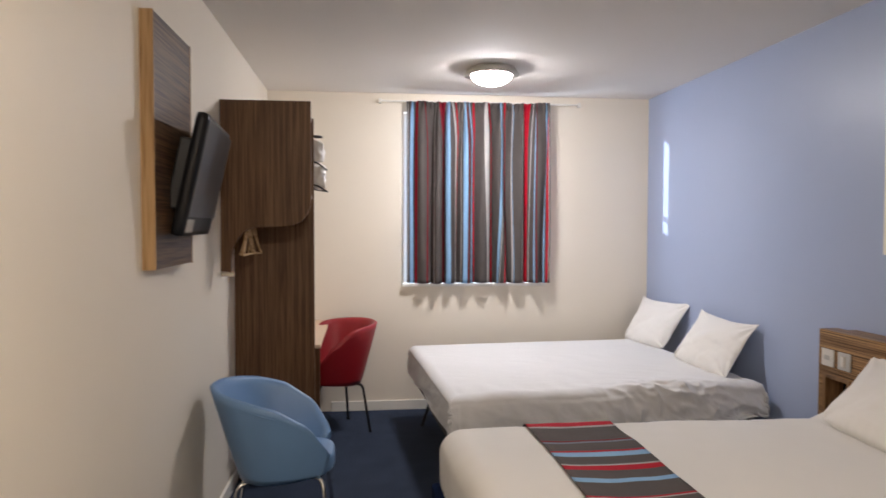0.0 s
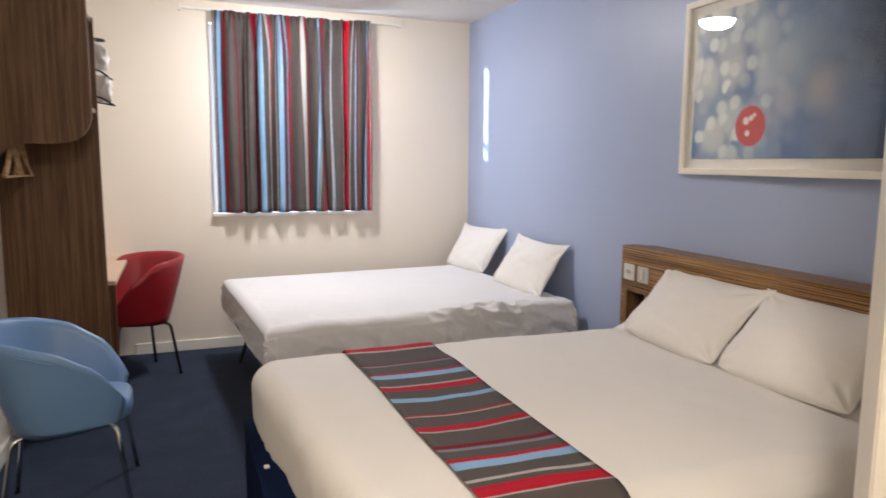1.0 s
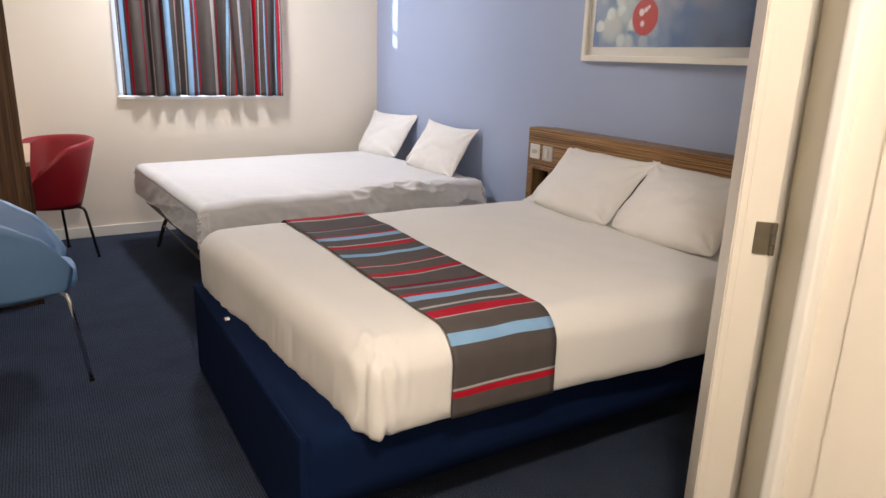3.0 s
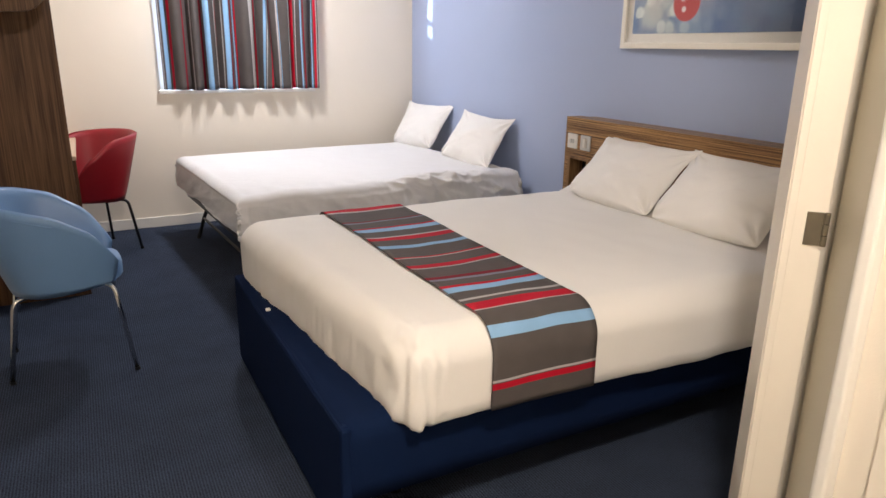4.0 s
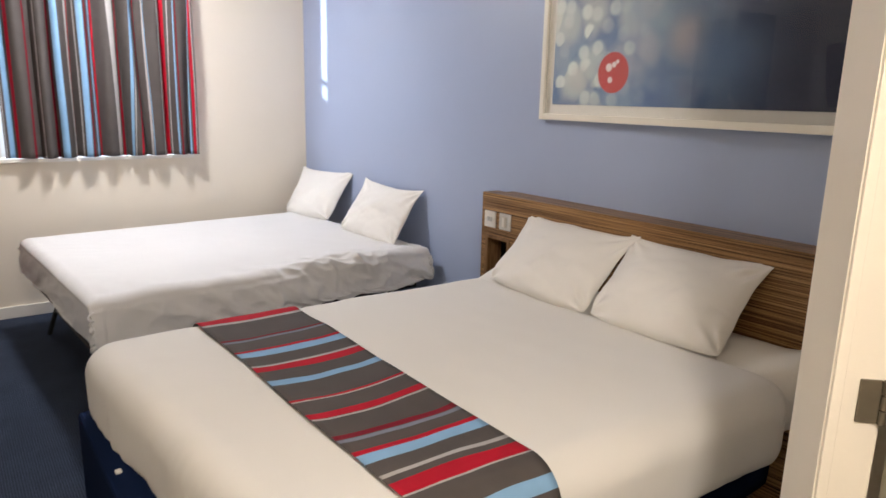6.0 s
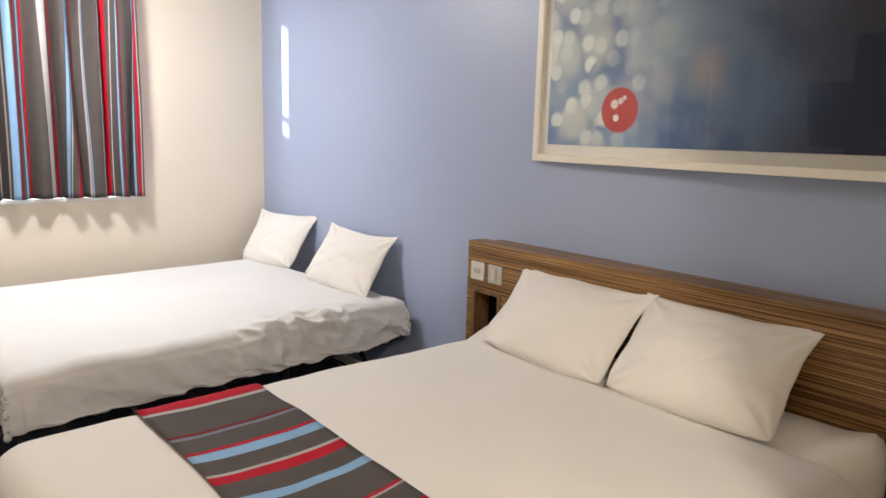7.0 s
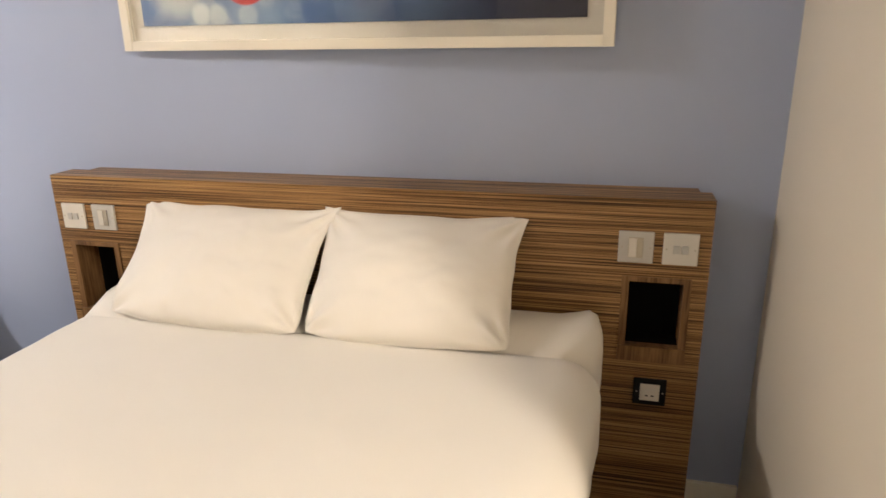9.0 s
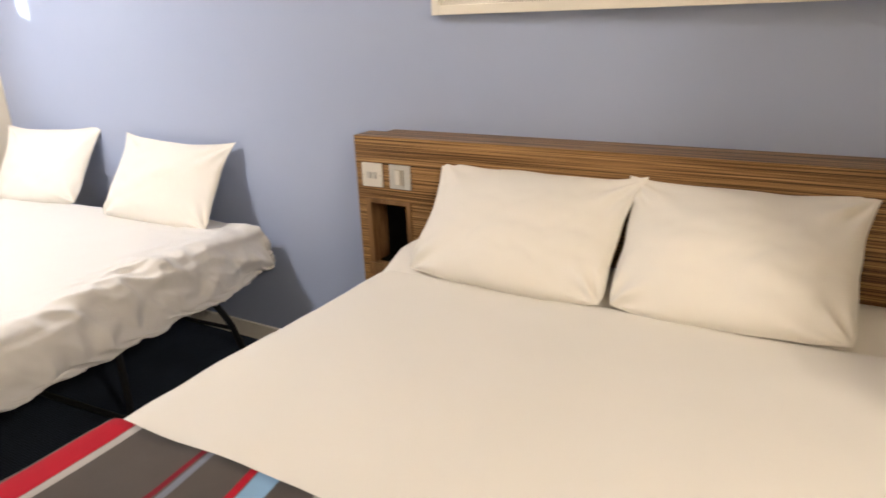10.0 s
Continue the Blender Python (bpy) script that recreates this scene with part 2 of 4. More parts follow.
def carpet_material():
    m = material("ribbed_carpet", (0.047, 0.062, 0.099), 0.95, vary=0.34, scale=5, spec=0.12)
    nd, lk = m.node_tree.nodes, m.node_tree.links
    sh = nd["Principled BSDF"]
    tc = nd.new("ShaderNodeTexCoord")
    wave, loop = nd.new("ShaderNodeTexWave"), nd.new("ShaderNodeTexNoise")
    wave.bands_direction = "X"
    wave.inputs["Scale"].default_value = 32
    wave.inputs["Distortion"].default_value, wave.inputs["Detail Scale"].default_value = 2.2, 12
    loop.inputs["Scale"].default_value = 170
    add = nd.new("ShaderNodeMath")
    for x in (wave, loop):
        lk.new(tc.outputs["Object"], x.inputs["Vector"])
    lk.new(wave.outputs["Fac"], add.inputs[0])
    fleck = nd.new("ShaderNodeMapRange")
    fleck.inputs["From Min"].default_value, fleck.inputs["From Max"].default_value = 0.36, 0.66
    lk.new(loop.outputs["Fac"], fleck.inputs["Value"])
    lk.new(fleck.outputs["Result"], add.inputs[1])
    bp = nd.new("ShaderNodeBump")
    bp.inputs["Distance"].default_value = 0.003
    lk.new(add.outputs["Value"], bp.inputs["Height"])
    lk.new(bp.outputs["Normal"], sh.inputs["Normal"])
    base = sh.inputs["Base Color"].links[0].from_socket
    ml, mr = nd.new("ShaderNodeMix"), nd.new("ShaderNodeMapRange")
    ml.data_type, ml.blend_type = "RGBA", "MULTIPLY"
    ml.inputs["Factor"].default_value = 1
    mr.inputs["From Max"].default_value = 2
    mr.inputs["To Min"].default_value, mr.inputs["To Max"].default_value = 0.30, 1.75
    lk.new(add.outputs["Value"], mr.inputs["Value"])
    lk.new(base, ml.inputs["A"])
    lk.new(mr.outputs["Result"], ml.inputs["B"])
    lk.new(ml.outputs["Result"], sh.inputs["Base Color"])
    return m


def glow(name, colour, strength):
    m = bpy.data.materials.new(name)
    m.use_nodes = True
    sh = m.node_tree.nodes["Principled BSDF"]
    sh.inputs["Base Color"].default_value = (0.9, 0.9, 0.88, 1)
    sh.inputs["Emission Color"].default_value = (*colour, 1)
    sh.inputs["Emission Strength"].default_value = strength
    return m


def glass_material(name, rough=0.0):
    m = bpy.data.materials.new(name)
    m.use_nodes = True
    sh = m.node_tree.nodes["Principled BSDF"]
    sh.inputs["Transmission Weight"].default_value = 1
    sh.inputs["Roughness"].default_value = rough
    sh.inputs["IOR"].default_value = 1.45
    return m


def print_material():
    """The photographic print: pale out-of-focus lights over blue that deepens to one side, and a red ball."""
    m = bpy.data.materials.new("photo_print")
    m.use_nodes = True
    nd, lk = m.node_tree.nodes, m.node_tree.links
    sh = nd["Principled BSDF"]
    uv, sep = nd.new("ShaderNodeUVMap"), nd.new("ShaderNodeSeparateXYZ")
    lk.new(uv.outputs["UV"], sep.inputs["Vector"])

    def maths(op, a, b=None):
        n = nd.new("ShaderNodeMath")
        n.operation = op
        for k, v in enumerate((a, b)):
            if v is None:
                continue
            if isinstance(v, (int, float)):
                n.inputs[k].default_value = v
            else:
                lk.new(v, n.inputs[k])
        return n.outputs["Value"]

    def ramp(value, lo, hi, a=0.0, b=1.0):
        n = nd.new("ShaderNodeMapRange")
        n.interpolation_type = "SMOOTHSTEP"
        n.inputs["From Min"].default_value, n.inputs["From Max"].default_value = lo, hi
        n.inputs["To Min"].default_value, n.inputs["To Max"].default_value = a, b
        lk.new(value, n.inputs["Value"])
        return n.outputs["Result"]

    def blend(fac, a, b):
        n = nd.new("ShaderNodeMix")
        n.data_type = "RGBA"
        lk.new(fac, n.inputs["Factor"])
        for key, v in (("A", a), ("B", b)):
            if isinstance(v, tuple):
                n.inputs[key].default_value = (*v, 1)
            else:
                lk.new(v, n.inputs[key])
        return n.outputs["Result"]

    def spots(scale, radius, soft, seed):
        mp = nd.new("ShaderNodeMapping")
        mp.inputs["Location"].default_value = (seed, seed * 0.7, 0)
        lk.new(uv.outputs["UV"], mp.inputs["Vector"])
        v = nd.new("ShaderNodeTexVoronoi")
        v.voronoi_dimensions = "2D"
        v.inputs["Scale"].default_value = scale
        lk.new(mp.outputs["Vector"], v.inputs["Vector"])
        cs = nd.new("ShaderNodeSeparateColor")
        lk.new(v.outputs["Color"], cs.inputs["Color"])
        return maths("MULTIPLY", ramp(v.outputs["Distance"], radius + soft, radius - soft), cs.outputs["Red"])

    u, v = sep.outputs["X"], sep.outputs["Y"]
    cloud = nd.new("ShaderNodeTexNoise")
    cloud.inputs["Scale"].default_value, cloud.inputs["Detail"].default_value = 2.6, 3
    lk.new(uv.outputs["UV"], cloud.inputs["Vector"])
    cf = cloud.outputs["Fac"]
    base = blend(ramp(u, 0.55, 1.95), (0.085, 0.165, 0.35), (0.022, 0.026, 0.060))
    mist = maths("MULTIPLY", ramp(cf, 0.36, 0.66), ramp(u, 1.9, 0.5))
    base = blend(maths("MULTIPLY", mist, 0.8), base, (0.30, 0.40, 0.50))

    def disc(cu, cv, r, soft):
        du, dv = maths("SUBTRACT", u, cu), maths("SUBTRACT", v, cv)
        return ramp(maths("SQRT", maths("ADD", maths("MULTIPLY", du, du), maths("MULTIPLY", dv, dv))), r + soft, r - soft)

    for cu, cv, r, soft, share, tint in ((0.30, 0.78, 0.34, 0.30, 0.30, (0.42, 0.41, 0.35)), (0.92, 0.60, 0.24, 0.20, 0.50, (0.27, 0.33, 0.36)), (1.10, 0.40, 0.11, 0.09, 0.60, (0.44, 0.37, 0.34)),
                                         (1.36, 0.26, 0.18, 0.17, 0.75, (0.13, 0.21, 0.36)), (0.74, 0.37, 0.11, 0.10, 0.50, (0.34, 0.35, 0.44)), (0.28, 0.20, 0.16, 0.14, 0.35, (0.26, 0.38, 0.42))):
        base = blend(maths("MULTIPLY", disc(cu, cv, r, soft), share), base, tint)
    area = maths("MULTIPLY", ramp(maths("ADD", u, maths("MULTIPLY", cf, 0.7)), 1.35, 0.55), ramp(v, -0.1, 0.35, 0.5, 1.0))
    base = blend(maths("MULTIPLY", maths("MULTIPLY", spots(4.2, 0.52, 0.24, 0.0), area), 1.0), base, (0.74, 0.74, 0.62))
    base = blend(maths("MULTIPLY", maths("MULTIPLY", spots(8, 0.38, 0.11, 3.3), area), 1.0), base, (0.82, 0.86, 0.76))
    base = blend(maths("MULTIPLY", spots(3, 0.26, 0.10, 7.7), ramp(u, 1.6, 0.5, 0.0, 0.45)), base, (0.55, 0.50, 0.46))

    base = blend(disc(0.556, 0.211, 0.130, 0.006), base, (0.55, 0.045, 0.035))
    for cu, cv, r in ((0.519, 0.245, 0.026), (0.562, 0.262, 0.018), (0.534, 0.165, 0.020), (0.589, 0.280, 0.013)):
        base = blend(disc(cu, cv, r, 0.006), base, (0.85, 0.72, 0.66))
    lk.new(base, sh.inputs["Base Color"])
    sh.inputs["Roughness"].default_value = 0.5
    return m


CREAM = material("cream_wall_paint", (0.815, 0.742, 0.622), 0.55, vary=0.025, scale=3, bump=0.0004, bump_scale=320)
BLUE_PAINT = material("blue_wall_paint", (0.365, 0.43, 0.605), 0.38, vary=0.03, scale=2.5, bump=0.0004, bump_scale=320)
CEILING_PAINT = material("ceiling_paint", (0.78, 0.74, 0.69), 0.8, vary=0.03, scale=2, bump=0.0005, bump_scale=240)
GLOSS_WHITE = material("white_gloss_paint", (0.80, 0.77, 0.70), 0.3, vary=0.03, scale=8, bump=0.0002, bump_scale=60)
JAMB_CREAM = material("cream_gloss_paint", (0.80, 0.735, 0.62), 0.35, vary=0.04, scale=7, bump=0.0003, bump_scale=80)
DOOR_PAINT = material("buff_door_paint", (0.55, 0.50, 0.38), 0.4, vary=0.05, scale=5, bump=0.0003, bump_scale=90)
CARPET = carpet_material()
WALNUT_UP = wood_material("walnut_upright_grain", (0.072, 0.034, 0.0150), (0.112, 0.056, 0.0255), (0.172, 0.094, 0.045), (46, 46, 1.0))
ZEBRANO = wood_material("zebrano_level_grain", (0.028, 0.012, 0.0045), (0.178, 0.090, 0.033), (0.46, 0.275, 0.118), (90, 0.8, 210), 0.38)
WALNUT_LEVEL = wood_material("walnut_level_grain", (0.036, 0.017, 0.008), (0.088, 0.048, 0.025), (0.165, 0.100, 0.055), (62, 1.2, 62))
# pale wood for the hangers; on the board's edges it stands for light
PALE_AND_LIT_WOOD = wood_material("pale_and_lit_wood_grain", (0.26, 0.15, 0.06), (0.36, 0.22, 0.10), (0.45, 0.29, 0.14), (45, 45, 1.5))
FRAME_WOOD = wood_material("brown_edge_grain", (0.10, 0.050, 0.020), (0.17, 0.090, 0.038), (0.24, 0.135, 0.06), (50, 50, 3))
BEECH = material("pale_desk_laminate", (0.62, 0.46, 0.32), 0.4, vary=0.08, scale=5, stretch=(20, 1, 1))
LINEN = material("white_cotton", (0.80, 0.775, 0.73), 0.9, vary=0.02, scale=4, bump=0.0005, bump_scale=420, sheen=0.1, spec=0.2)
LINEN_COOL = material("white_cotton_sheet", (0.74, 0.73, 0.72), 0.9, vary=0.025, scale=5, bump=0.0006, bump_scale=380, sheen=0.1, spec=0.2)
NAVY = material("navy_bed_fabric", (0.005, 0.013, 0.045), 0.95, vary=0.15, scale=8, bump=0.0006, bump_scale=500, spec=0.08)
BLUE_LEATHER = material("pale_blue_leatherette", (0.155, 0.275, 0.475), 0.38, vary=0.06, scale=7, bump=0.0005, bump_scale=160)
RED_LEATHER = material("red_leatherette", (0.281, 0.008, 0.014), 0.42, vary=0.10, scale=7, bump=0.0005, bump_scale=160)
CHROME = material("chrome", (0.70, 0.69, 0.67), 0.16, metal=1.0, vary=0.05)
STEEL = material("brushed_steel", (0.50, 0.46, 0.38), 0.35, metal=1.0, vary=0.15, scale=30)
HINGE_STEEL = material("dull_hinge_steel", (0.20, 0.17, 0.12), 0.5, metal=0.7, vary=0.2, scale=40)
BLACK_METAL = material("black_metal", (0.012, 0.012, 0.013), 0.45, vary=0.2)
BLACK_PLASTIC = material("black_plastic", (0.006, 0.006, 0.007), 0.42, vary=0.1, spec=0.25)
SCREEN = material("dark_screen", (0.045, 0.045, 0.046), 0.30, vary=0.03)
WHITE_PLASTIC = material("white_plastic", (0.66, 0.63, 0.57), 0.3, vary=0.03)
PLATE_GREY = material("pale_grey_plastic", (0.50, 0.49, 0.46), 0.3, vary=0.04)
BINDING = material("dark_grey_thread", (0.068, 0.060, 0.058), 0.9, vary=0.1)
# near-black that puts the shade inside the niches into the colour
NICHE_SHADE = material("niche_shade_black", (0.004, 0.004, 0.004), 0.9, spec=0.1, vary=0.2)
FRAME_WHITE = material("white_frame_paint", (0.80, 0.76, 0.67), 0.4, vary=0.03, scale=8)
MOUNT_CARD = material("cream_mount_card", (0.85, 0.80, 0.70), 0.7, vary=0.02)
UPVC = material("white_upvc", (0.80, 0.80, 0.78), 0.3, vary=0.02)
PANE = glass_material("window_glass")
PICTURE_GLASS = glass_material("thin_picture_glass")
PICTURE_GLASS.node_tree.nodes["Principled BSDF"].inputs["IOR"].default_value = 1.3
PRINT = print_material()
TONES = {"red": (0.44, 0.008, 0.024), "blue": (0.25, 0.43, 0.65), "white": (0.44, 0.42, 0.41), "pink": (0.30, 0.075, 0.085), "wine": (0.20, 0.010, 0.022), "dusk": (0.20, 0.22, 0.28)}
GREY_CLOTH = (0.095, 0.083, 0.078)
OPAL = glow("lit_opal_diffuser", (1.0, 0.94, 0.875), LAMP_MAIN)
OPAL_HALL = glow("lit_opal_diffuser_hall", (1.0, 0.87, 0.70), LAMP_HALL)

# ---- the shell ----
T = 0.2
structure("floor", boxes((WEST - T, EAST + T, SOUTH_END - T, NORTH + T, -0.12, 0)), CARPET, "dark navy ribbed loop carpet over the whole room", "floor")
structure("ceiling", boxes((WEST - T, EAST + T, SOUTH_END - T, NORTH + T, CEIL, CEIL + 0.15)), CEILING_PAINT, "plain off-white painted ceiling", "ceiling")
structure("wall_west", boxes((WEST - T, WEST, SOUTH_END - T, NORTH + T, 0, CEIL)), CREAM, "plain cream painted wall", "wall")
structure("wall_end", boxes((WEST, EAST, SOUTH_END - T, SOUTH_END, 0, CEIL)), CREAM, "plain cream painted wall at the hall's end", "wall")

# north wall with the window's opening
WX0, WX1, WZ0, WZ1 = 0.672, 1.865, 1.06, 2.48
structure("wall_north", boxes((WEST, WX0, NORTH, NORTH + T, 0, CEIL), (WX1, EAST, NORTH, NORTH + T, 0, CEIL), (WX0, WX1, NORTH, NORTH + T, 0, WZ0), (WX0, WX1, NORTH, NORTH + T, WZ1, CEIL)),
          CREAM, "cream painted wall round the curtained window", "wall")
structure("wall_east", boxes((EAST, EAST + T, SOUTH_END - T, NORTH + T, 0, CEIL)), BLUE_PAINT, "periwinkle blue painted feature wall behind the beds", "wall")

# splayed doorway: south wall, post, door leaf, hall wall
structure("wall_south", prism([(1.592, 2.218), (EAST, 2.166), (EAST, 2.05), (1.68, 2.10)], 0, CEIL), CREAM, "short cream painted partition beside the bed", "wall")
structure("wall_hall", prism([(1.432, 1.896), (1.432, SOUTH_END), (1.55, SOUTH_END), (1.55, 1.91)], 0, CEIL), CREAM, "cream painted hall wall", "wall")
post = structure("door_frame", prism([(1.588, 2.236), (1.502, 2.146), (1.561, 2.085), (1.575, 2.094), (1.648, 2.164)], 0, CEIL), JAMB_CREAM, "cream gloss painted splayed door post", "door frame")
bead = prism([(1.502, 2.143), (1.514, 2.131), (1.512, 2.127), (1.500, 2.139)], 0, CEIL, 0.001)
part("bead", bead, JAMB_CREAM, post)
door = structure("door_1", prism([(1.582, 2.074), (1.432, 1.922), (1.460, 1.895), (1.610, 2.046)], 0.006, CEIL - 0.002), DOOR_PAINT, "buff painted door leaf edge in its frame", "door")
hinge = tagged(new("hinge"), "dull steel butt hinge screwed to the door post", "hinge")
hinge.matrix_basis = pose(1.561, 2.085, 1.028, 0, 0, -45)
part("leaf", boxes((-0.040, -0.006, -0.004, -0.0005, -0.038, 0.038), bevel=0.001), HINGE_STEEL, hinge)
kn = bmesh.new()
for z0, z1 in ((-0.038, -0.014), (-0.012, 0.012), (0.014, 0.038)):
    tube(kn, [(0.0, -0.006, z0), (0.0, -0.006, z1)], 0.0065)
part("knuckle", kn, HINGE_STEEL, hinge)
structure("architrave", prism([(1.420, 1.925), (1.405, 1.913), (1.405, 1.888), (1.432, 1.882), (1.46, 1.90), (1.44, 1.933)], 0, CEIL, 0.006), GLOSS_WHITE, "white gloss architrave round the doorway", "trim")
structure("wall_pier", boxes((1.412, 1.432, SOUTH_END, 1.812, 0, CEIL)), CREAM, "cream painted lining of the hall wall", "wall")

# skirting boards
SK = 0.08
for name, r in (("baseboard_north", (0.07, EAST, NORTH - 0.016, NORTH, 0, SK)), ("baseboard_west", (WEST, WEST + 0.016, SOUTH_END, 5.395, 0, SK)),
                ("baseboard_east", (EAST - 0.016, EAST, 2.17, NORTH - 0.016, 0, SK))):
    structure(name, boxes(r, bevel=0.003), GLOSS_WHITE, "low white gloss skirting board", "skirting")


# ---- window, sill, curtains ----
def window(name, x0, x1, y, z0, z1, label, bars):
    w = tagged(new(name), label, "window", kind="structure")
    w.matrix_basis = pose(0, 0, 0)
    part("window_frame", boxes((x0, x0 + 0.06, y, y + 0.06, z0, z1), (x1 - 0.06, x1, y, y + 0.06, z0, z1), (x0 + 0.06, x1 - 0.06, y, y + 0.06, z0, z0 + 0.06),
                               (x0 + 0.06, x1 - 0.06, y, y + 0.06, z1 - 0.06, z1), *[(x - 0.03, x + 0.03, y, y + 0.06, z0 + 0.06, z1 - 0.06) for x in bars]), UPVC, w)
    # unseen panel, added to block the sun below the strip on the east wall
    part("sun_cut_panel", boxes((x0 + 0.06, x1 - 0.06, y + 0.02, y + 0.05, z0 + 0.06, 1.665)), UPVC, w, "unseen white panel added to cut the sun strip short")
    part("transom", boxes((x0 + 0.06, x1 - 0.06, y + 0.005, y + 0.055, 1.772, 1.797)), UPVC, w)
    pn = part("pane", boxes((x0 + 0.05, x1 - 0.05, y + 0.025, y + 0.031, z0 + 0.05, z1 - 0.05)), PANE, w)
    pn.visible_shadow = False
    return w


window("window_1", WX0, WX1, NORTH + 0.12, WZ0, WZ1, "white plastic framed window behind drawn curtains", (1.0,))
structure("window_sill", boxes((WX0 - 0.016, WX1 + 0.006, NORTH - 0.050, NORTH + 0.12, WZ0 - 0.026, WZ0), bevel=0.004), GLOSS_WHITE, "white gloss window sill under the curtains", "sill")
CX0, CX1, CZ0, CZ1, CY = 0.692, 1.882, 1.064, 2.556, NORTH - 0.075


def curtain(name, x0, x1, stripes, seed, label):
    """A gathered curtain: folds that wander from the heading to the hem."""
    bm = bmesh.new()
    uvl = bm.loops.layers.uv.new("UVMap")
    nu, nv = 220, 40
    g = {}
    for i in range(nu + 1):
        u = i / nu
        for j in range(nv + 1):
            v = j / nv
            drop = 1 - v
            ph = (x1 - x0) * 46 * u + 3.2 * noise.noise((u * 4 + seed, drop * 0.9, seed))
            amp = 0.044 * (0.55 + 0.45 * min(1, drop * 4)) * (1 + 0.5 * noise.noise((u * 7, seed, 0)))
            hold = min(1.0, max(0.0, (u - 0.74) / 0.16)) if x0 > 1 else 0.0
            head = 0.020 * math.sin((x1 - x0) * 230 * u) * max(0, 1 - drop / 0.06)
            sn = math.sin(ph)
            y = (1 - 0.75 * hold) * amp * (sn + 0.22 * math.sin(2 * ph + 1 + seed)) - 0.048 * hold + head + 0.008 * noise.noise((u * 9 + seed, drop * 3, 1))
            x = x0 + (x1 - x0) * u + 0.014 * math.cos(ph) * min(1, drop * 5) * min(1, 9 * u, 9 * (1 - u)) + 0.030 * noise.noise((u * 5 + seed, drop * 1.3, 4)) * (1 - drop) * 4 * u * (1 - u) + 0.013 * math.sin(math.tau * (x1 - x0) * u / 0.105) * math.exp(-drop / 0.10)
            x -= (0.016 * max(0, 1 - drop / 0.16) * u if x0 < 1 else -0.010 * max(0, 1 - drop / 0.16) * (1 - u))
            z = CZ0 + (CZ1 - CZ0) * v + (0.004 * noise.noise((u * 11, seed, 2)) if j in (0, nv) else 0)
            g[i, j] = bm.verts.new((x, CY + y, z))
    hem = [g[i, 0].co.x for i in range(nu + 1)]
    for i in range(nu):
        for j in range(nv):
            f = bm.faces.new((g[i, j], g[i + 1, j], g[i + 1, j + 1], g[i, j + 1]))
            for lp, (di, dj) in zip(f.loops, ((0, 0), (1, 0), (1, 1), (0, 1))):
                lp[uvl].uv = ((hem[i + di] - x0) / (x1 - x0), (j + dj) / nv)
    ob = mesh_object(name, bm, striped_cloth("curtain_cloth", stripes, GREY_CLOTH, TONES), True)
    so = ob.modifiers.new("thickness", "SOLIDIFY")
    so.thickness = 0.003
    return tagged(ob, label, "curtain", "curtains at the window")


def span(px, a, b):
    return (px - a) / (b - a)


def rows_of(rows, a, b):
    slim = {"red": 0.15, "blue": 0.12, "wine": 0.15, "white": 0.08, "pink": 0.1}
    return [(span(p + (q - p) * slim[tone], a, b), span(q - (q - p) * slim[tone], a, b), tone) for p, q, tone in rows]


# wine at 276 is a red stripe with the fold's shade in its colour
curtain("curtain", CX0, 1.432, rows_of([(78, 82, "white"), (88, 120, "blue"), (123, 137, "red"), (183, 197, "wine"), (231, 236, "white"), (276, 298, "wine"), (300, 333, "blue"), (357, 363, "white"), (364, 368, "red"), (388, 393, "white"),
                                         (396, 427, "blue"), (427, 437, "wine"), (446, 458, "blue"), (462, 477, "red"), (541, 561, "white"), (562, 580, "red")], 75, 599), 1.3,
        "grey curtain with red, blue and white stripes, drawn closed")
curtain("curtain", 1.392, CX1, rows_of([(606, 616, "blue"), (618, 622, "white"), (639, 653, "red"), (694, 703, "white"), (704, 708, "blue"), (752, 757, "white"), (757, 797, "red"), (797, 801, "white"), (821, 829, "blue"), (833, 841, "wine"),
                                         (879, 886, "blue"), (892, 908, "red"), (908, 912, "white")], 571, 918), 5.9,
        "grey curtain with red, blue and white stripes, drawn closed")
pole = tagged(new("curtain_pole"), "slim white curtain pole above the window", "curtain pole")
part("pole", tube(bmesh.new(), [(0.47, CY + 0.045, CZ1 + 0.006), (2.16, CY + 0.045, CZ1 + 0.006)], 0.009), GLOSS_WHITE, pole)
for x in (0.475, 2.155):
    part("bracket", boxes((x - 0.012, x + 0.012, CY + 0.03, NORTH, CZ1 - 0.012, CZ1 + 0.022), bevel=0.003), GLOSS_WHITE, pole)


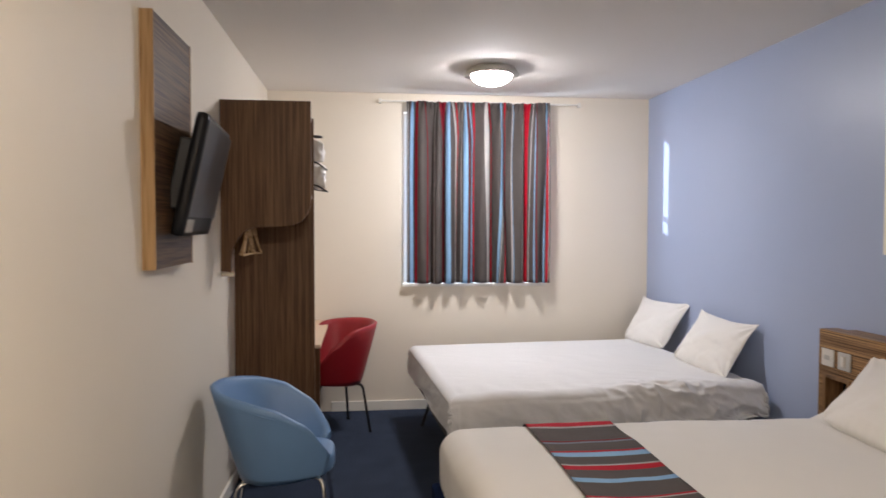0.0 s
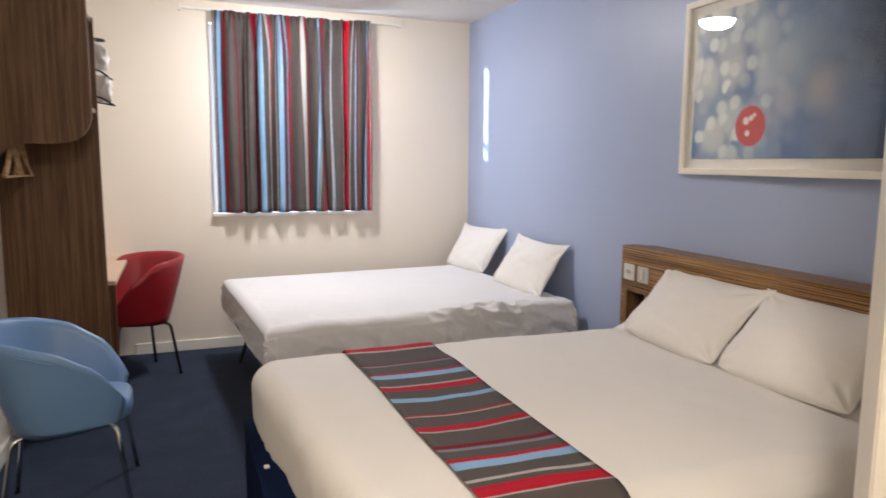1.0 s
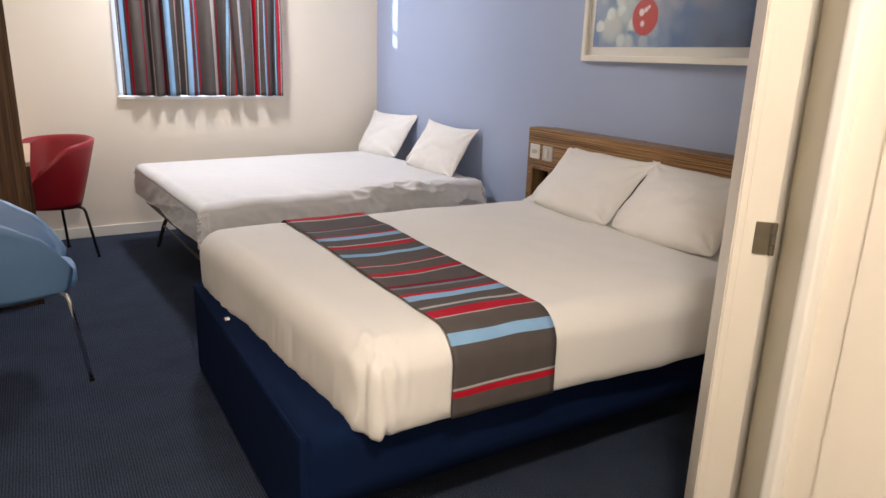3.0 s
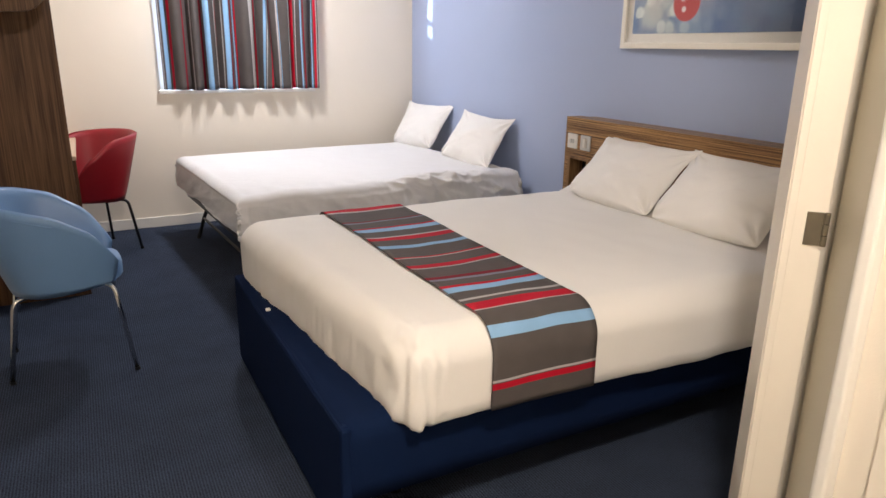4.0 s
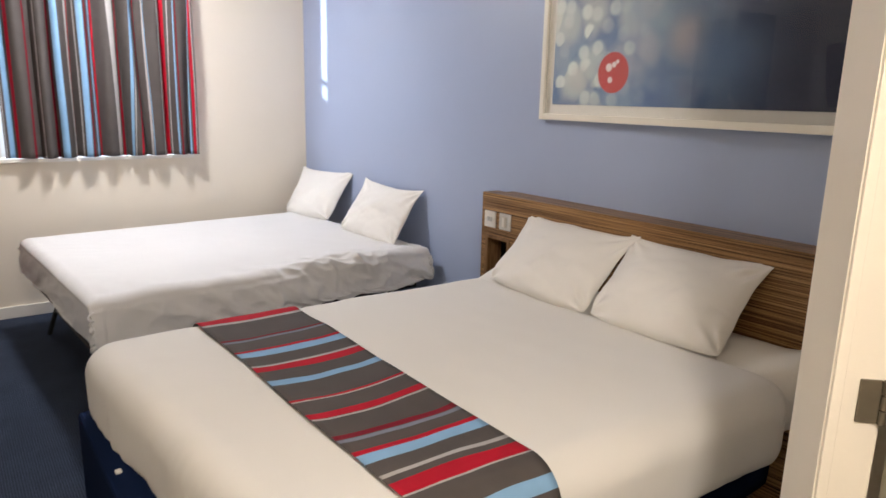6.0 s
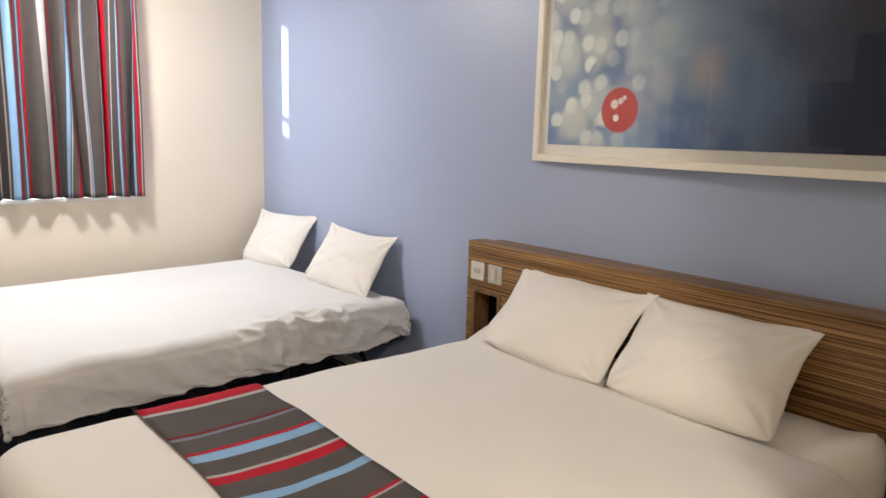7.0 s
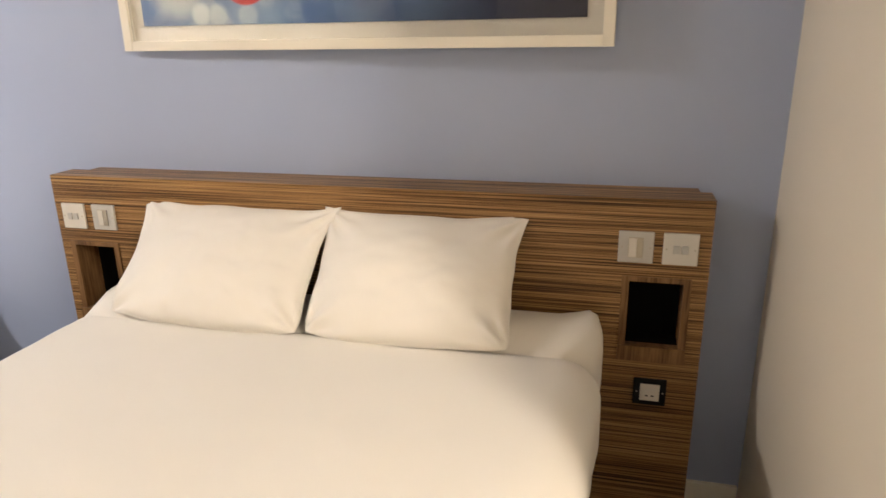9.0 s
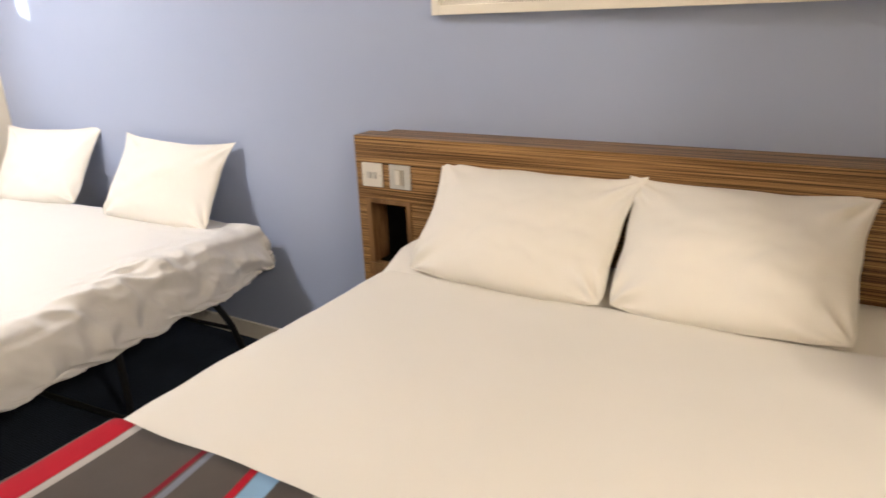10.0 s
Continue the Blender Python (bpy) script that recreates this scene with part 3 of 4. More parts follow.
# ---- ceiling lights ----
def ceiling_light(x, y, lit, label):
    base = thing("ceiling_light", x, y, CEIL, label, "ceiling light", "ceiling lights")
    bm = bmesh.new()
    bmesh.ops.create_cone(bm, cap_ends=True, segments=48, radius1=0.196, radius2=0.160, depth=0.045, matrix=Matrix.Translation((0, 0, -0.0225)))
    part("base", bm, WHITE_PLASTIC, base, "white round base", True)
    bm = bmesh.new()
    rings = []
    for k in range(9):
        a = k / 8 * math.pi / 2
        r, z = 0.140 * math.cos(a), -0.046 - 0.070 * math.sin(a)
        rings.append([bm.verts.new((r * math.cos(q * math.tau / 40), r * math.sin(q * math.tau / 40), z)) for q in range(40)] if k < 8 else [bm.verts.new((0, 0, z))])
    for a, b in zip(rings, rings[1:]):
        for q in range(40):
            if len(b) > 1:
                bm.faces.new((a[q], a[(q + 1) % 40], b[(q + 1) % 40], b[q]))
            else:
                bm.faces.new((a[q], a[(q + 1) % 40], b[0]))
    bm.faces.new(rings[0][::-1])
    part("diffuser", bm, lit, base, "lit opal diffuser", True)
    return base


ceiling_light(1.225, 5.90, OPAL, "round opal ceiling light, switched on")
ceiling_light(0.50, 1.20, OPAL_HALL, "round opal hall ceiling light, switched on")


# ---- made-up divan bed ----
BX0, BX1, BY0, BY1 = 0.643, 2.630, 2.735, 4.170
bed = thing("divan_bed", 1.64, 3.44, 0, "navy fabric divan bed made up with white linen", "bed")


def local(bm, ob):
    bmesh.ops.transform(bm, matrix=ob.matrix_basis.inverted(), verts=bm.verts)
    return bm


part("base", local(cushion_box((BX0, BY0, 0.160), (BX1, BY1, 0.418), 0.022, 0.06, lambda q, n: n * 0.004 * noise.noise(q * 4)), bed), NAVY, bed, "navy fabric divan base", True)
part("foot_panel", local(boxes((BX0 - 0.004, BX0 + 0.032, BY0 + 0.0015, BY1 - 0.0015, 0.006, 0.412), bevel=0.014), bed), NAVY, bed, "navy fabric foot panel")
for x in (BX0 + 0.25, BX1 - 0.2):
    for y in (BY0 + 0.22, BY1 - 0.22):
        part("castor", local(tube(bmesh.new(), [(x, y, 0.0), (x, y, 0.165)], 0.025), bed), BLACK_PLASTIC, bed)
part("mattress", local(cushion_box((BX0 + 0.16, BY0 - 0.01, 0.40), (BX1 - 0.004, BY1 - 0.01, 0.650), 0.06, 0.04, lambda q, n: n * 0.006 * noise.noise(q * 5) + Vector((0, -0.118 * (q.y < 3.2), 0.052)) * min(1, max(0, q.x - 2.37) / 0.13) + Vector((0, 0, 0.024 * (n.z > 0.3) * math.exp(-(math.hypot(q.x - 2.60, q.y - 2.75) / 0.055) ** 2)))), bed), LINEN, bed, "white fitted sheet on the mattress", True)
part("label_tag", local(boxes((0.662, 0.680, 3.660, 3.678, 0.414, 0.424), bevel=0.003), bed), LINEN, bed, "small white care label")
part("corner_bracket", local(boxes((BX0 + 0.040, BX0 + 0.085, BY0 + 0.006, BY0 + 0.012, 0.152, 0.161), (BX0 + 0.033, BX0 + 0.041, BY0 + 0.006, BY0 + 0.012, 0.100, 0.161)), bed), WHITE_PLASTIC, bed, "white plastic corner clip")
hd = tagged(new("duvet"), "smooth white cotton duvet tucked over the bed", "duvet")


def duvet_move(q, n):
    side = max(0.0, 0.62 - q.z) / 0.22
    foot = max(0.0, 1.0 - abs(q.x - 0.66) / 0.12)
    w = 0.007 * noise.noise((q.x * 3, q.y * 3, q.z * 2)) + 0.003 * noise.noise((q.x * 9, q.y * 9, q.z * 3))
    w += min(1.2, side) * (0.009 if foot > 0 else 0.004) * noise.noise((q.x * 15, q.y * 15, q.z * 1.5))
    if q.y < 2.74 and q.z < 0.60:
        w += 0.006 * math.exp(-((q.x - 0.735 - 0.06 * (0.60 - q.z)) / 0.012) ** 2) - 0.006 * math.exp(-((q.x - 0.76) / 0.02) ** 2)
    if q.x < 0.80:
        patch = max(0.0, 0.25 + noise.noise((q.y * 2.6, 4.2, 0)))
        w += 0.012 * patch * min(1, max(0, 0.655 - q.z) / 0.06) * (0.45 - abs(noise.noise((0, q.y * 26 + q.z * 3, q.z * 3))))
    tuck = -0.030 * max(0.0, 0.395 - q.z) / 0.06
    skew = 0.135 * min(1.0, max(0.0, 4.12 - q.y) / 1.42) * max(0.0, 1 - (q.x - 0.66) / 0.45)
    pinch = max(0.0, 1 - math.hypot(q.x - 0.70, q.y - 2.69) / 0.20)
    w += pinch * 0.012 * noise.noise((q.x * 30, q.y * 30, q.z * 9)) + pinch * min(1, side) * 0.021 * (0.35 - abs(noise.noise(((q.x - q.y) * 24, q.z * 7 + q.y * 6, 2.5))))
    spread = -0.055 * max(0.0, q.x - 1.2) / 1.2 * max(0.0, 3.2 - q.y) / 0.5
    return n * (w + tuck) + Vector((skew, spread, 0)) - Vector((0, 0, 0.02 * max(0, q.x - 2.30) * (n.z > 0.5)))


DY0, DY1, DTOP = 2.662, 4.195, 0.664
ob = mesh_object("duvet_cover", cushion_box((0.660, DY0, 0.342), (2.465, DY1, DTOP), 0.105, 0.0115, duvet_move), LINEN, True)
ob.parent = hd



def end_seam(x):
    """The duvet's closed end: a sewn edge over the top and down both sides."""
    pts, r = [], 0.105
    for k in range(121):
        d = (k / 120) * (DY1 - DY0 + 0.36) - 0.18
        y, z = DY0 + min(max(d, 0.0), DY1 - DY0), DTOP - max(0.0, -d, d - (DY1 - DY0))
        inner = Vector((min(x, 2.465 - r), min(max(y, DY0 + r), DY1 - r), min(z, DTOP - r)))
        n = (Vector((x, y, z)) - inner).normalized()
        q = inner + n * r
        pts.append(q + duvet_move(q, n))
    return tube(bmesh.new(), pts, 0.0035, 6)


part("end_seam", end_seam(2.44), LINEN, hd, "sewn white edge", True)

# runner over the duvet
# stripes of the runner by their distance along the cloth from its near hem, metres
RUNNER_STRIPES = [(0.064, 0.083, "red"), (0.0865, 0.0935, "white"), (0.216, 0.251, "blue"), (0.318, 0.325, "white"), (0.325, 0.379, "red"), (0.402, 0.416, "white"), (0.470, 0.508, "blue"), (0.508, 0.526, "red"),
                  (0.573, 0.589, "dusk"), (0.591, 0.613, "wine"), (0.712, 0.721, "white"), (0.724, 0.757, "red"), (0.838, 0.846, "white"), (0.846, 0.856, "red"), (0.976, 1.014, "blue"), (1.092, 1.137, "red"),
                  (1.137, 1.150, "white"), (1.228, 1.277, "blue"), (1.277, 1.294, "red"), (1.388, 1.404, "dusk"), (1.409, 1.423, "wine"), (1.600, 1.618, "white"), (1.621, 1.690, "red")]


def runner():
    bm = bmesh.new()
    uvl = bm.loops.layers.uv.new("UVMap")
    prof, r = [], 0.105
    y0, y1, zt = DY0 - 0.004, DY1 + 0.004, DTOP + 0.004
    for k in range(9):
        prof.append((y0, 0.405 + (zt - r - 0.405) * k / 8))
    for k in range(1, 10):
        a = k / 9 * math.pi / 2
        prof.append((y0 + r - r * math.cos(a), zt - r + r * math.sin(a)))
    for k in range(1, 60):
        prof.append((y0 + r + (y1 - y0 - 2 * r) * k / 60, zt))
    for k in range(0, 10):
        a = math.pi / 2 - k / 9 * math.pi / 2
        prof.append((y1 - r + r * math.cos(a), zt - r + r * math.sin(a)))
    for k in range(1, 7):
        prof.append((y1, zt - r - (zt - r - 0.42) * k / 6))
    arc = [0.0]
    for a, b in zip(prof, prof[1:]):
        arc.append(arc[-1] + math.hypot(b[0] - a[0], b[1] - a[1]))
    total, nx = arc[-1], 16
    g = {}
    for i, (y, z) in enumerate(prof):
        for j in range(nx + 1):
            x = 1.045 + 0.385 * j / nx + 0.010 * noise.noise((y * 3, 0.5, 0)) + 0.03 * max(0, 3.0 - y) * 0.3
            inner = Vector((x, min(max(y, y0 + r), y1 - r), min(z, zt - r)))
            q = Vector((x, y, z))
            n = (q - inner).normalized()
            g[i, j] = bm.verts.new(q + duvet_move(q, n) + n * 0.004)
    for i in range(len(prof) - 1):
        for j in range(nx):
            f = bm.faces.new((g[i, j], g[i + 1, j], g[i + 1, j + 1], g[i, j + 1]))
            for lp, (di, dj) in zip(f.loops, ((0, 0), (1, 0), (1, 1), (0, 1))):
                q, s = 2 * (j + dj) / nx - 1, arc[i + di]
                pulled = 0.021 * q * q * max(0.0, min(1.0, (s - 0.40) / 0.25, (1.60 - s) / 0.3)) + 0.006 * noise.noise((s * 9, q * 1.6, 2.0)) * min(1.0, s / 0.3)
                lp[uvl].uv = ((s - pulled) / total, (j + dj) / nx)
    rows = [(p / total, q / total, tone) for p, q, tone in RUNNER_STRIPES]
    whole = tagged(new("bed_runner"), "grey bed runner with red, blue and white stripes across the duvet", "bed runner")
    for j in (0, nx):
        part("edge_binding", tube(bmesh.new(), [g[i, j].co + Vector((0, 0, 0.002)) for i in range(len(prof))], 0.0014, 6), BINDING, whole, "dark sewn edge")
    ob = part("cloth", bm, striped_cloth("runner_cloth", rows, GREY_CLOTH, TONES), whole, "", True)
    so = ob.modifiers.new("thickness", "SOLIDIFY")
    so.thickness, so.offset = 0.004, 1
    return whole


runner()


def pillow(x, y, z, w, h, t, lean, seed, label, group, turn=0.0, roll=0.0, dip=0.05, flare=0.0):
    """Stands on its long edge and leans back against what is behind it (towards +x)."""
    m = pose(x, y, z, 0, 0, turn) @ pose(0, 0, 0, 0, -lean, 0) @ pose(0, 0, 0, 0, 0, 90) @ pose(0, 0, 0, 0, 0, roll)
    bm = pillow_mesh(w, h, t, seed, dip, flare)
    bmesh.ops.translate(bm, vec=(0, -h / 2, 0), verts=bm.verts)
    n = 44
    edge = []
    off = Vector((seed * 3.1, seed * 1.7, 0))
    for k in range(4 * n):
        a, b = divmod(k, n)
        f = 2 * b / n - 1
        uu, vv = ((f, -1), (1, f), (-f, 1), (-1, -f))[a]
        px, py = pillow_point(uu, vv, w, h, dip, flare, off)
        edge.append((px, py - h / 2, 0.005 * noise.noise(Vector((px, py, 0)) * 7 + off)))
    ob = mesh_object("pillow", bm, LINEN, True)
    ob.matrix_basis = m
    part("piping", tube(bmesh.new(), edge + edge[:1], 0.0020, 6), LINEN, ob, "", True)
    return tagged(ob, label, "pillow", group)


pillow(2.368, 3.734, 0.668, 0.645, 0.392, 0.18, 47, 1, "plump white cotton pillow leaning on the wooden headboard", "pillows on the divan bed", -3)
pillow(2.366, 3.124, 0.668, 0.580, 0.392, 0.18, 47, 2, "plump white cotton pillow leaning on the wooden headboard", "pillows on the divan bed", 1)

# ---- headboard ----
hb = thing("headboard", 2.635, 3.373, 0, "wide zebrano veneer headboard with two niches and switches", "headboard")
HX, HY0, HY1, HZ = 2.635, 2.343, 4.403, 1.026
NR, NL = (2.402, 2.549, 0.598, 0.795), (4.197, 4.350, 0.560, 0.792)
ys, zs = [HY0, NR[0], NR[1], NL[0], NL[1], HY1], [0.0, NL[2], NR[2], NL[3], NR[3], HZ]
bm = bmesh.new()
gv = {(y, z): bm.verts.new((HX, y, z)) for y in ys for z in zs}
for y0, y1 in zip(ys, ys[1:]):
    for z0, z1 in zip(zs, zs[1:]):
        inside = any(n[0] <= y0 and y1 <= n[1] and n[2] <= z0 and z1 <= n[3] for n in (NR, NL))
        if not inside:
            bm.faces.new((gv[y0, z0], gv[y1, z0], gv[y1, z1], gv[y0, z1]))
up = bmesh.ops.extrude_face_region(bm, geom=list(bm.faces))["geom"]
bmesh.ops.translate(bm, vec=(0.10, 0, 0), verts=[v for v in up if isinstance(v, bmesh.types.BMVert)])
part("front_board", local(bm, hb), ZEBRANO, hb)
part("back_board", local(boxes((HX + 0.102, EAST - 0.001, HY0 + 0.03, HY1 - 0.07, 0, HZ)), hb), ZEBRANO, hb)
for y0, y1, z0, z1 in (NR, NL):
    # back and floor sheets hold the recess's shade as black colour
    part("niche_back", local(boxes((HX + 0.094, HX + 0.10, y0, y1, z0, z1)), hb), NICHE_SHADE, hb, "recess back blackened for its shade")
    part("niche_floor", local(boxes((HX + 0.023, HX + 0.093, y0 + 0.001, y1 - 0.003, z0 - 0.006, z0 + 0.0025)), hb), NICHE_SHADE, hb, "recess floor blackened for its shade")
    fr = boxes((HX - 0.004, HX + 0.02, y0 - 0.018, y0 + 0.002, z0 + 0.003, z1 + 0.012), (HX - 0.004, HX + 0.09, y1 - 0.002, y1 + 0.018, z0 + 0.003, z1 + 0.012),
               (HX - 0.004, HX + 0.09, y0 + 0.002, y1 - 0.002, z1 - 0.002, z1 + 0.012), (HX - 0.010, HX + 0.022, y0 - 0.018, y1 + 0.018, z0 - 0.042, z0 + 0.003))
    part("niche_frame", local(fr, hb), FRAME_WOOD, hb, "plain brown edging")


def plate(y0, y1, z0, z1, kind, label):
    p = thing("switch_plate", HX, (y0 + y1) / 2, (z0 + z1) / 2, label, "switch", "plates on the headboard")
    w, h = y1 - y0, z1 - z0
    part("face", boxes((-0.009, -0.0005, -w / 2, w / 2, -h / 2, h / 2), bevel=0.002), BLACK_PLASTIC if kind == "socket" else PLATE_GREY if kind == "rocker" else WHITE_PLASTIC, p)
    if kind == "rocker":
        part("rocker", boxes((-0.012, -0.009, -w * 0.20, w * 0.22, -h * 0.32, h * 0.32), bevel=0.001), STEEL, p, "grey dimmer rocker")
        part("rocker", boxes((-0.0135, -0.012, -w * 0.02, w * 0.20, -h * 0.30, h * 0.30), bevel=0.001), WHITE_PLASTIC, p)
    elif kind == "switch":
        for o in (-0.011, 0.011):
            part("rocker", boxes((-0.0145, -0.009, o - 0.008, o + 0.008, -0.011, 0.011), bevel=0.001), PLATE_GREY, p, "grey rocker")
    else:
        part("insert", boxes((-0.0115, -0.009, -w * 0.30, w * 0.30, -h * 0.32, h * 0.32), bevel=0.001), WHITE_PLASTIC, p, "white insert")
        for o in (-0.008, 0.008):
            part("slot", boxes((-0.0120, -0.0116, o - 0.004, o + 0.004, -0.012, -0.008)), BLACK_PLASTIC, p)
    for o in (-w * 0.40, w * 0.40):
        part("screw", tube(bmesh.new(), [(-0.0098, o, 0), (-0.0085, o, 0)], 0.0025, 8), STEEL, p)


plate(4.288, 4.373, 0.850, 0.934, "switch", "white double light switch on the headboard")
plate(4.173, 4.257, 0.850, 0.934, "rocker", "white plate with a grey rocker on the headboard")
plate(2.490, 2.582, 0.848, 0.936, "rocker", "white plate with a grey rocker on the headboard")
plate(2.376, 2.466, 0.848, 0.936, "switch", "white double light switch on the headboard")
plate(2.424, 2.514, 0.420, 0.502, "socket", "dark framed socket with a white insert")

# ---- framed picture ----
PY0, PY1, PZ0, PZ1 = 2.622, 4.135, 1.410, 2.226
pic = thing("framed_picture", EAST, (PY0 + PY1) / 2, (PZ0 + PZ1) / 2, "large white framed photograph of blurred lights and a red ball", "picture")
fw, fd = 0.030, 0.034
part("frame", local(boxes((EAST - fd, EAST, PY0, PY0 + fw, PZ0, PZ1), (EAST - fd, EAST, PY1 - fw, PY1, PZ0, PZ1), (EAST - fd, EAST, PY0 + fw, PY1 - fw, PZ0, PZ0 + fw), (EAST - fd, EAST, PY0 + fw, PY1 - fw, PZ1 - fw, PZ1), bevel=0.002), pic), FRAME_WHITE, pic)
part("mount", local(boxes((EAST - 0.012, EAST - 0.001, PY0 + fw, PY1 - fw, PZ0 + fw, PZ1 - fw)), pic), MOUNT_CARD, pic, "cream mount card")
bm = bmesh.new()
uvl = bm.loops.layers.uv.new("UVMap")
a0, a1, b0, b1 = PY0 + 0.072, PY1 - 0.072, PZ0 + 0.074, PZ1 - 0.074
f = bm.faces.new([bm.verts.new((EAST - 0.0155, y, z)) for y, z in ((a1, b0), (a0, b0), (a0, b1), (a1, b1))])
for lp, (y, z) in zip(f.loops, ((a1, b0), (a0, b0), (a0, b1), (a1, b1))):
    lp[uvl].uv = ((a1 - y) / (b1 - b0), (z - b0) / (b1 - b0) )
part("print", local(bm, pic), PRINT, pic, "blue photographic print with pale lights")
gl = part("glass", local(boxes((EAST - 0.024, EAST - 0.021, PY0 + fw, PY1 - fw, PZ0 + fw, PZ1 - fw)), pic), PICTURE_GLASS, pic, "clear picture glass")
gl.visible_shadow = False
# it hangs a little off the wall at its southern end
half = (PY1 - PY0) / 2
pic.matrix_basis = pose(EAST - half * math.sin(radians(2.4)), PY1 - half * math.cos(radians(2.4)), (PZ0 + PZ1) / 2, 0, 0, -2.4)

# ---- folding bed under the window ----
fb = thing("folding_bed", 0.790, 4.850, 0, "black metal folding bed made up with rumpled white linen", "bed", rz=4.0)
L2, W2 = 1.92, 1.65
part("mattress", cushion_box((0.06, 0.07, 0.40), (L2 - 0.01, W2 - 0.05, 0.575), 0.05, 0.06), LINEN_COOL, fb, "white mattress", True)
part("bed_frame", boxes((0.05, L2, 0.12, 0.15, 0.33, 0.37), (0.05, L2, W2 - 0.15, W2 - 0.12, 0.33, 0.37), (0.05, 0.08, 0.15, W2 - 0.15, 0.33, 0.37), (L2 - 0.03, L2, 0.15, W2 - 0.15, 0.33, 0.37),
                         (0.08, L2 - 0.03, 0.15, W2 - 0.15, 0.372, 0.398)), BLACK_METAL, fb, "black steel frame")
for x, s in ((0.10, 1), (L2 - 0.06, -1)):
    for y in (0.135, W2 - 0.135):
        part("leg", tube(bmesh.new(), bend([(x + 0.16 * s, y, 0.35), (x + 0.06 * s, y, 0.18), (x, y, 0.0)], 0.05), 0.014), BLACK_METAL, fb)
    part("stretcher", tube(bmesh.new(), [(x + 0.05 * s, 0.135, 0.15), (x + 0.05 * s, W2 - 0.135, 0.15)], 0.009), BLACK_METAL, fb)
for x in (0.75, 1.25):
    part("leg", tube(bmesh.new(), bend([(x, 0.135, 0.35), (x, 0.135, 0.02), (x, W2 - 0.135, 0.02), (x, W2 - 0.135, 0.35)], 0.08), 0.012), BLACK_METAL, fb)


def sheet_mesh():
    """A loose duvet: flat on top, hanging in soft folds with an uneven hem."""
    bm = bmesh.new()
    n, k = 300, 240
    g = {}
    over, r = 0.30, 0.060

    def roll(d):
        if d <= 0:
            return 0.0, 0.0
        if d < r * math.pi / 2:
            return r * math.sin(d / r), r * (1 - math.cos(d / r))
        return r, r + d - r * math.pi / 2

    def ridge(x, y, z):
        return 0.5 - abs(noise.noise((x, y, z)))

    for i in range(n + 1):
        for j in range(k + 1):
            a = -over + (L2 + 0.16 + over) * i / n
            b = -over + (W2 + 0.22 + over) * j / k
            x, y, z = a, b, 0.608
            hx, dx = roll(max(0, 0.07 - a))
            hx2, dx2 = roll(max(0, a - (L2 - 0.05)))
            hy, dy = roll(max(0, 0.07 - b))
            hy2, dy2 = roll(max(0, b - (W2 - 0.07)))
            if a < 0.07:
                x = 0.07 - hx
            if a > L2 - 0.05:
                x = L2 - 0.05 + hx2
            if b < 0.07:
                y = 0.07 - hy
            if b > W2 - 0.07:
                y = W2 - 0.07 + hy2
            foot = max(0.0, min(1.0, dx / 0.05)) * (1 - min(1.0, dy / 0.05))
            drop = max(dx, dy, dy2, dx2) + 0.25 * min(dx, dy)
            lim = 0.205 - 0.025 * max(0, a) / L2 + 0.012 * noise.noise((a * 1.6, b * 1.6, 0))
            lim -= foot * 0.05 * (0.3 + noise.noise((0.3, b * 2.6, 1.1)))
            lim = min(lim, 0.205 - 0.7 * dx2)
            drop = min(drop, lim + 0.12 * max(0, drop - lim))
            z -= drop
            hang = min(1, drop / 0.14)
            along = a + b * 0.6
            lively = 0.45 + 0.75 * min(1, max(0, a - 0.3) / 0.9) + 0.5 * (a < 0.07)
            fold = lively * hang * (0.055 * ridge(along * 3.4 + z * 3, z * 3, 0.3) + 0.036 * ridge(along * 8 - z * 6, z * 7 + along * 2, 1.7) + 0.009 * ridge(along * 22 + z * 9, z * 15, 5.1))
            crease = 0.007 * noise.noise((a * 1.6, b * 1.6, 0)) + 0.003 * abs(noise.noise((a * 5 + b * 2, b * 7, 3))) + 0.018 * max(0, 0.28 - b) * noise.noise((a * 9, b * 5, 8)) / 0.28
            near = math.exp(-((b - 0.01) / 0.14) ** 2) * (1 - 0.7 * min(1, dx / 0.06))
            wrinkle = near * lively * (0.55 + 0.9 * noise.noise((a * 1.9, 0.4, 6))) * (0.034 * ridge(a * 6 + b * 10, b * 7 - a * 2, 2.2) + 0.020 * ridge(a * 13 + b * 17, b * 11 - a * 5, 7.3))
            tail = 0.018 * min(1, max(0, a - L2 + 0.35) / 0.3) * ridge(a * 14 - b * 4, b * 9, 3.3) * (b < 0.5)
            q = Vector((x, y - wrinkle, z + crease * (1 - 0.5 * hang) + wrinkle + tail))
            if dy > 0.05:
                q.y -= fold
            if dx > 0.05:
                q.x -= 0.45 * fold - 0.012
            g[i, j] = bm.verts.new(q)
    for i in range(n):
        for j in range(k):
            bm.faces.new((g[i, j], g[i + 1, j], g[i + 1, j + 1], g[i, j + 1]))
    return bm, [g[i, 0].co + Vector((0, 0.004, 0)) for i in range(20, n - 16)]


dv = tagged(new("duvet"), "rumpled white duvet hanging over the folding bed", "duvet")
dv.matrix_basis = pose(0.790, 4.850, 0, 0, 0, 4.0)
cover, hem = sheet_mesh()
ob = part("duvet_cover", cover, LINEN_COOL, dv, "", True)
so = ob.modifiers.new("thickness", "SOLIDIFY")
so.thickness, so.offset = 0.012, -1
part("hem", tube(bmesh.new(), hem, 0.005, 6), LINEN_COOL, dv, "sewn white hem", True)
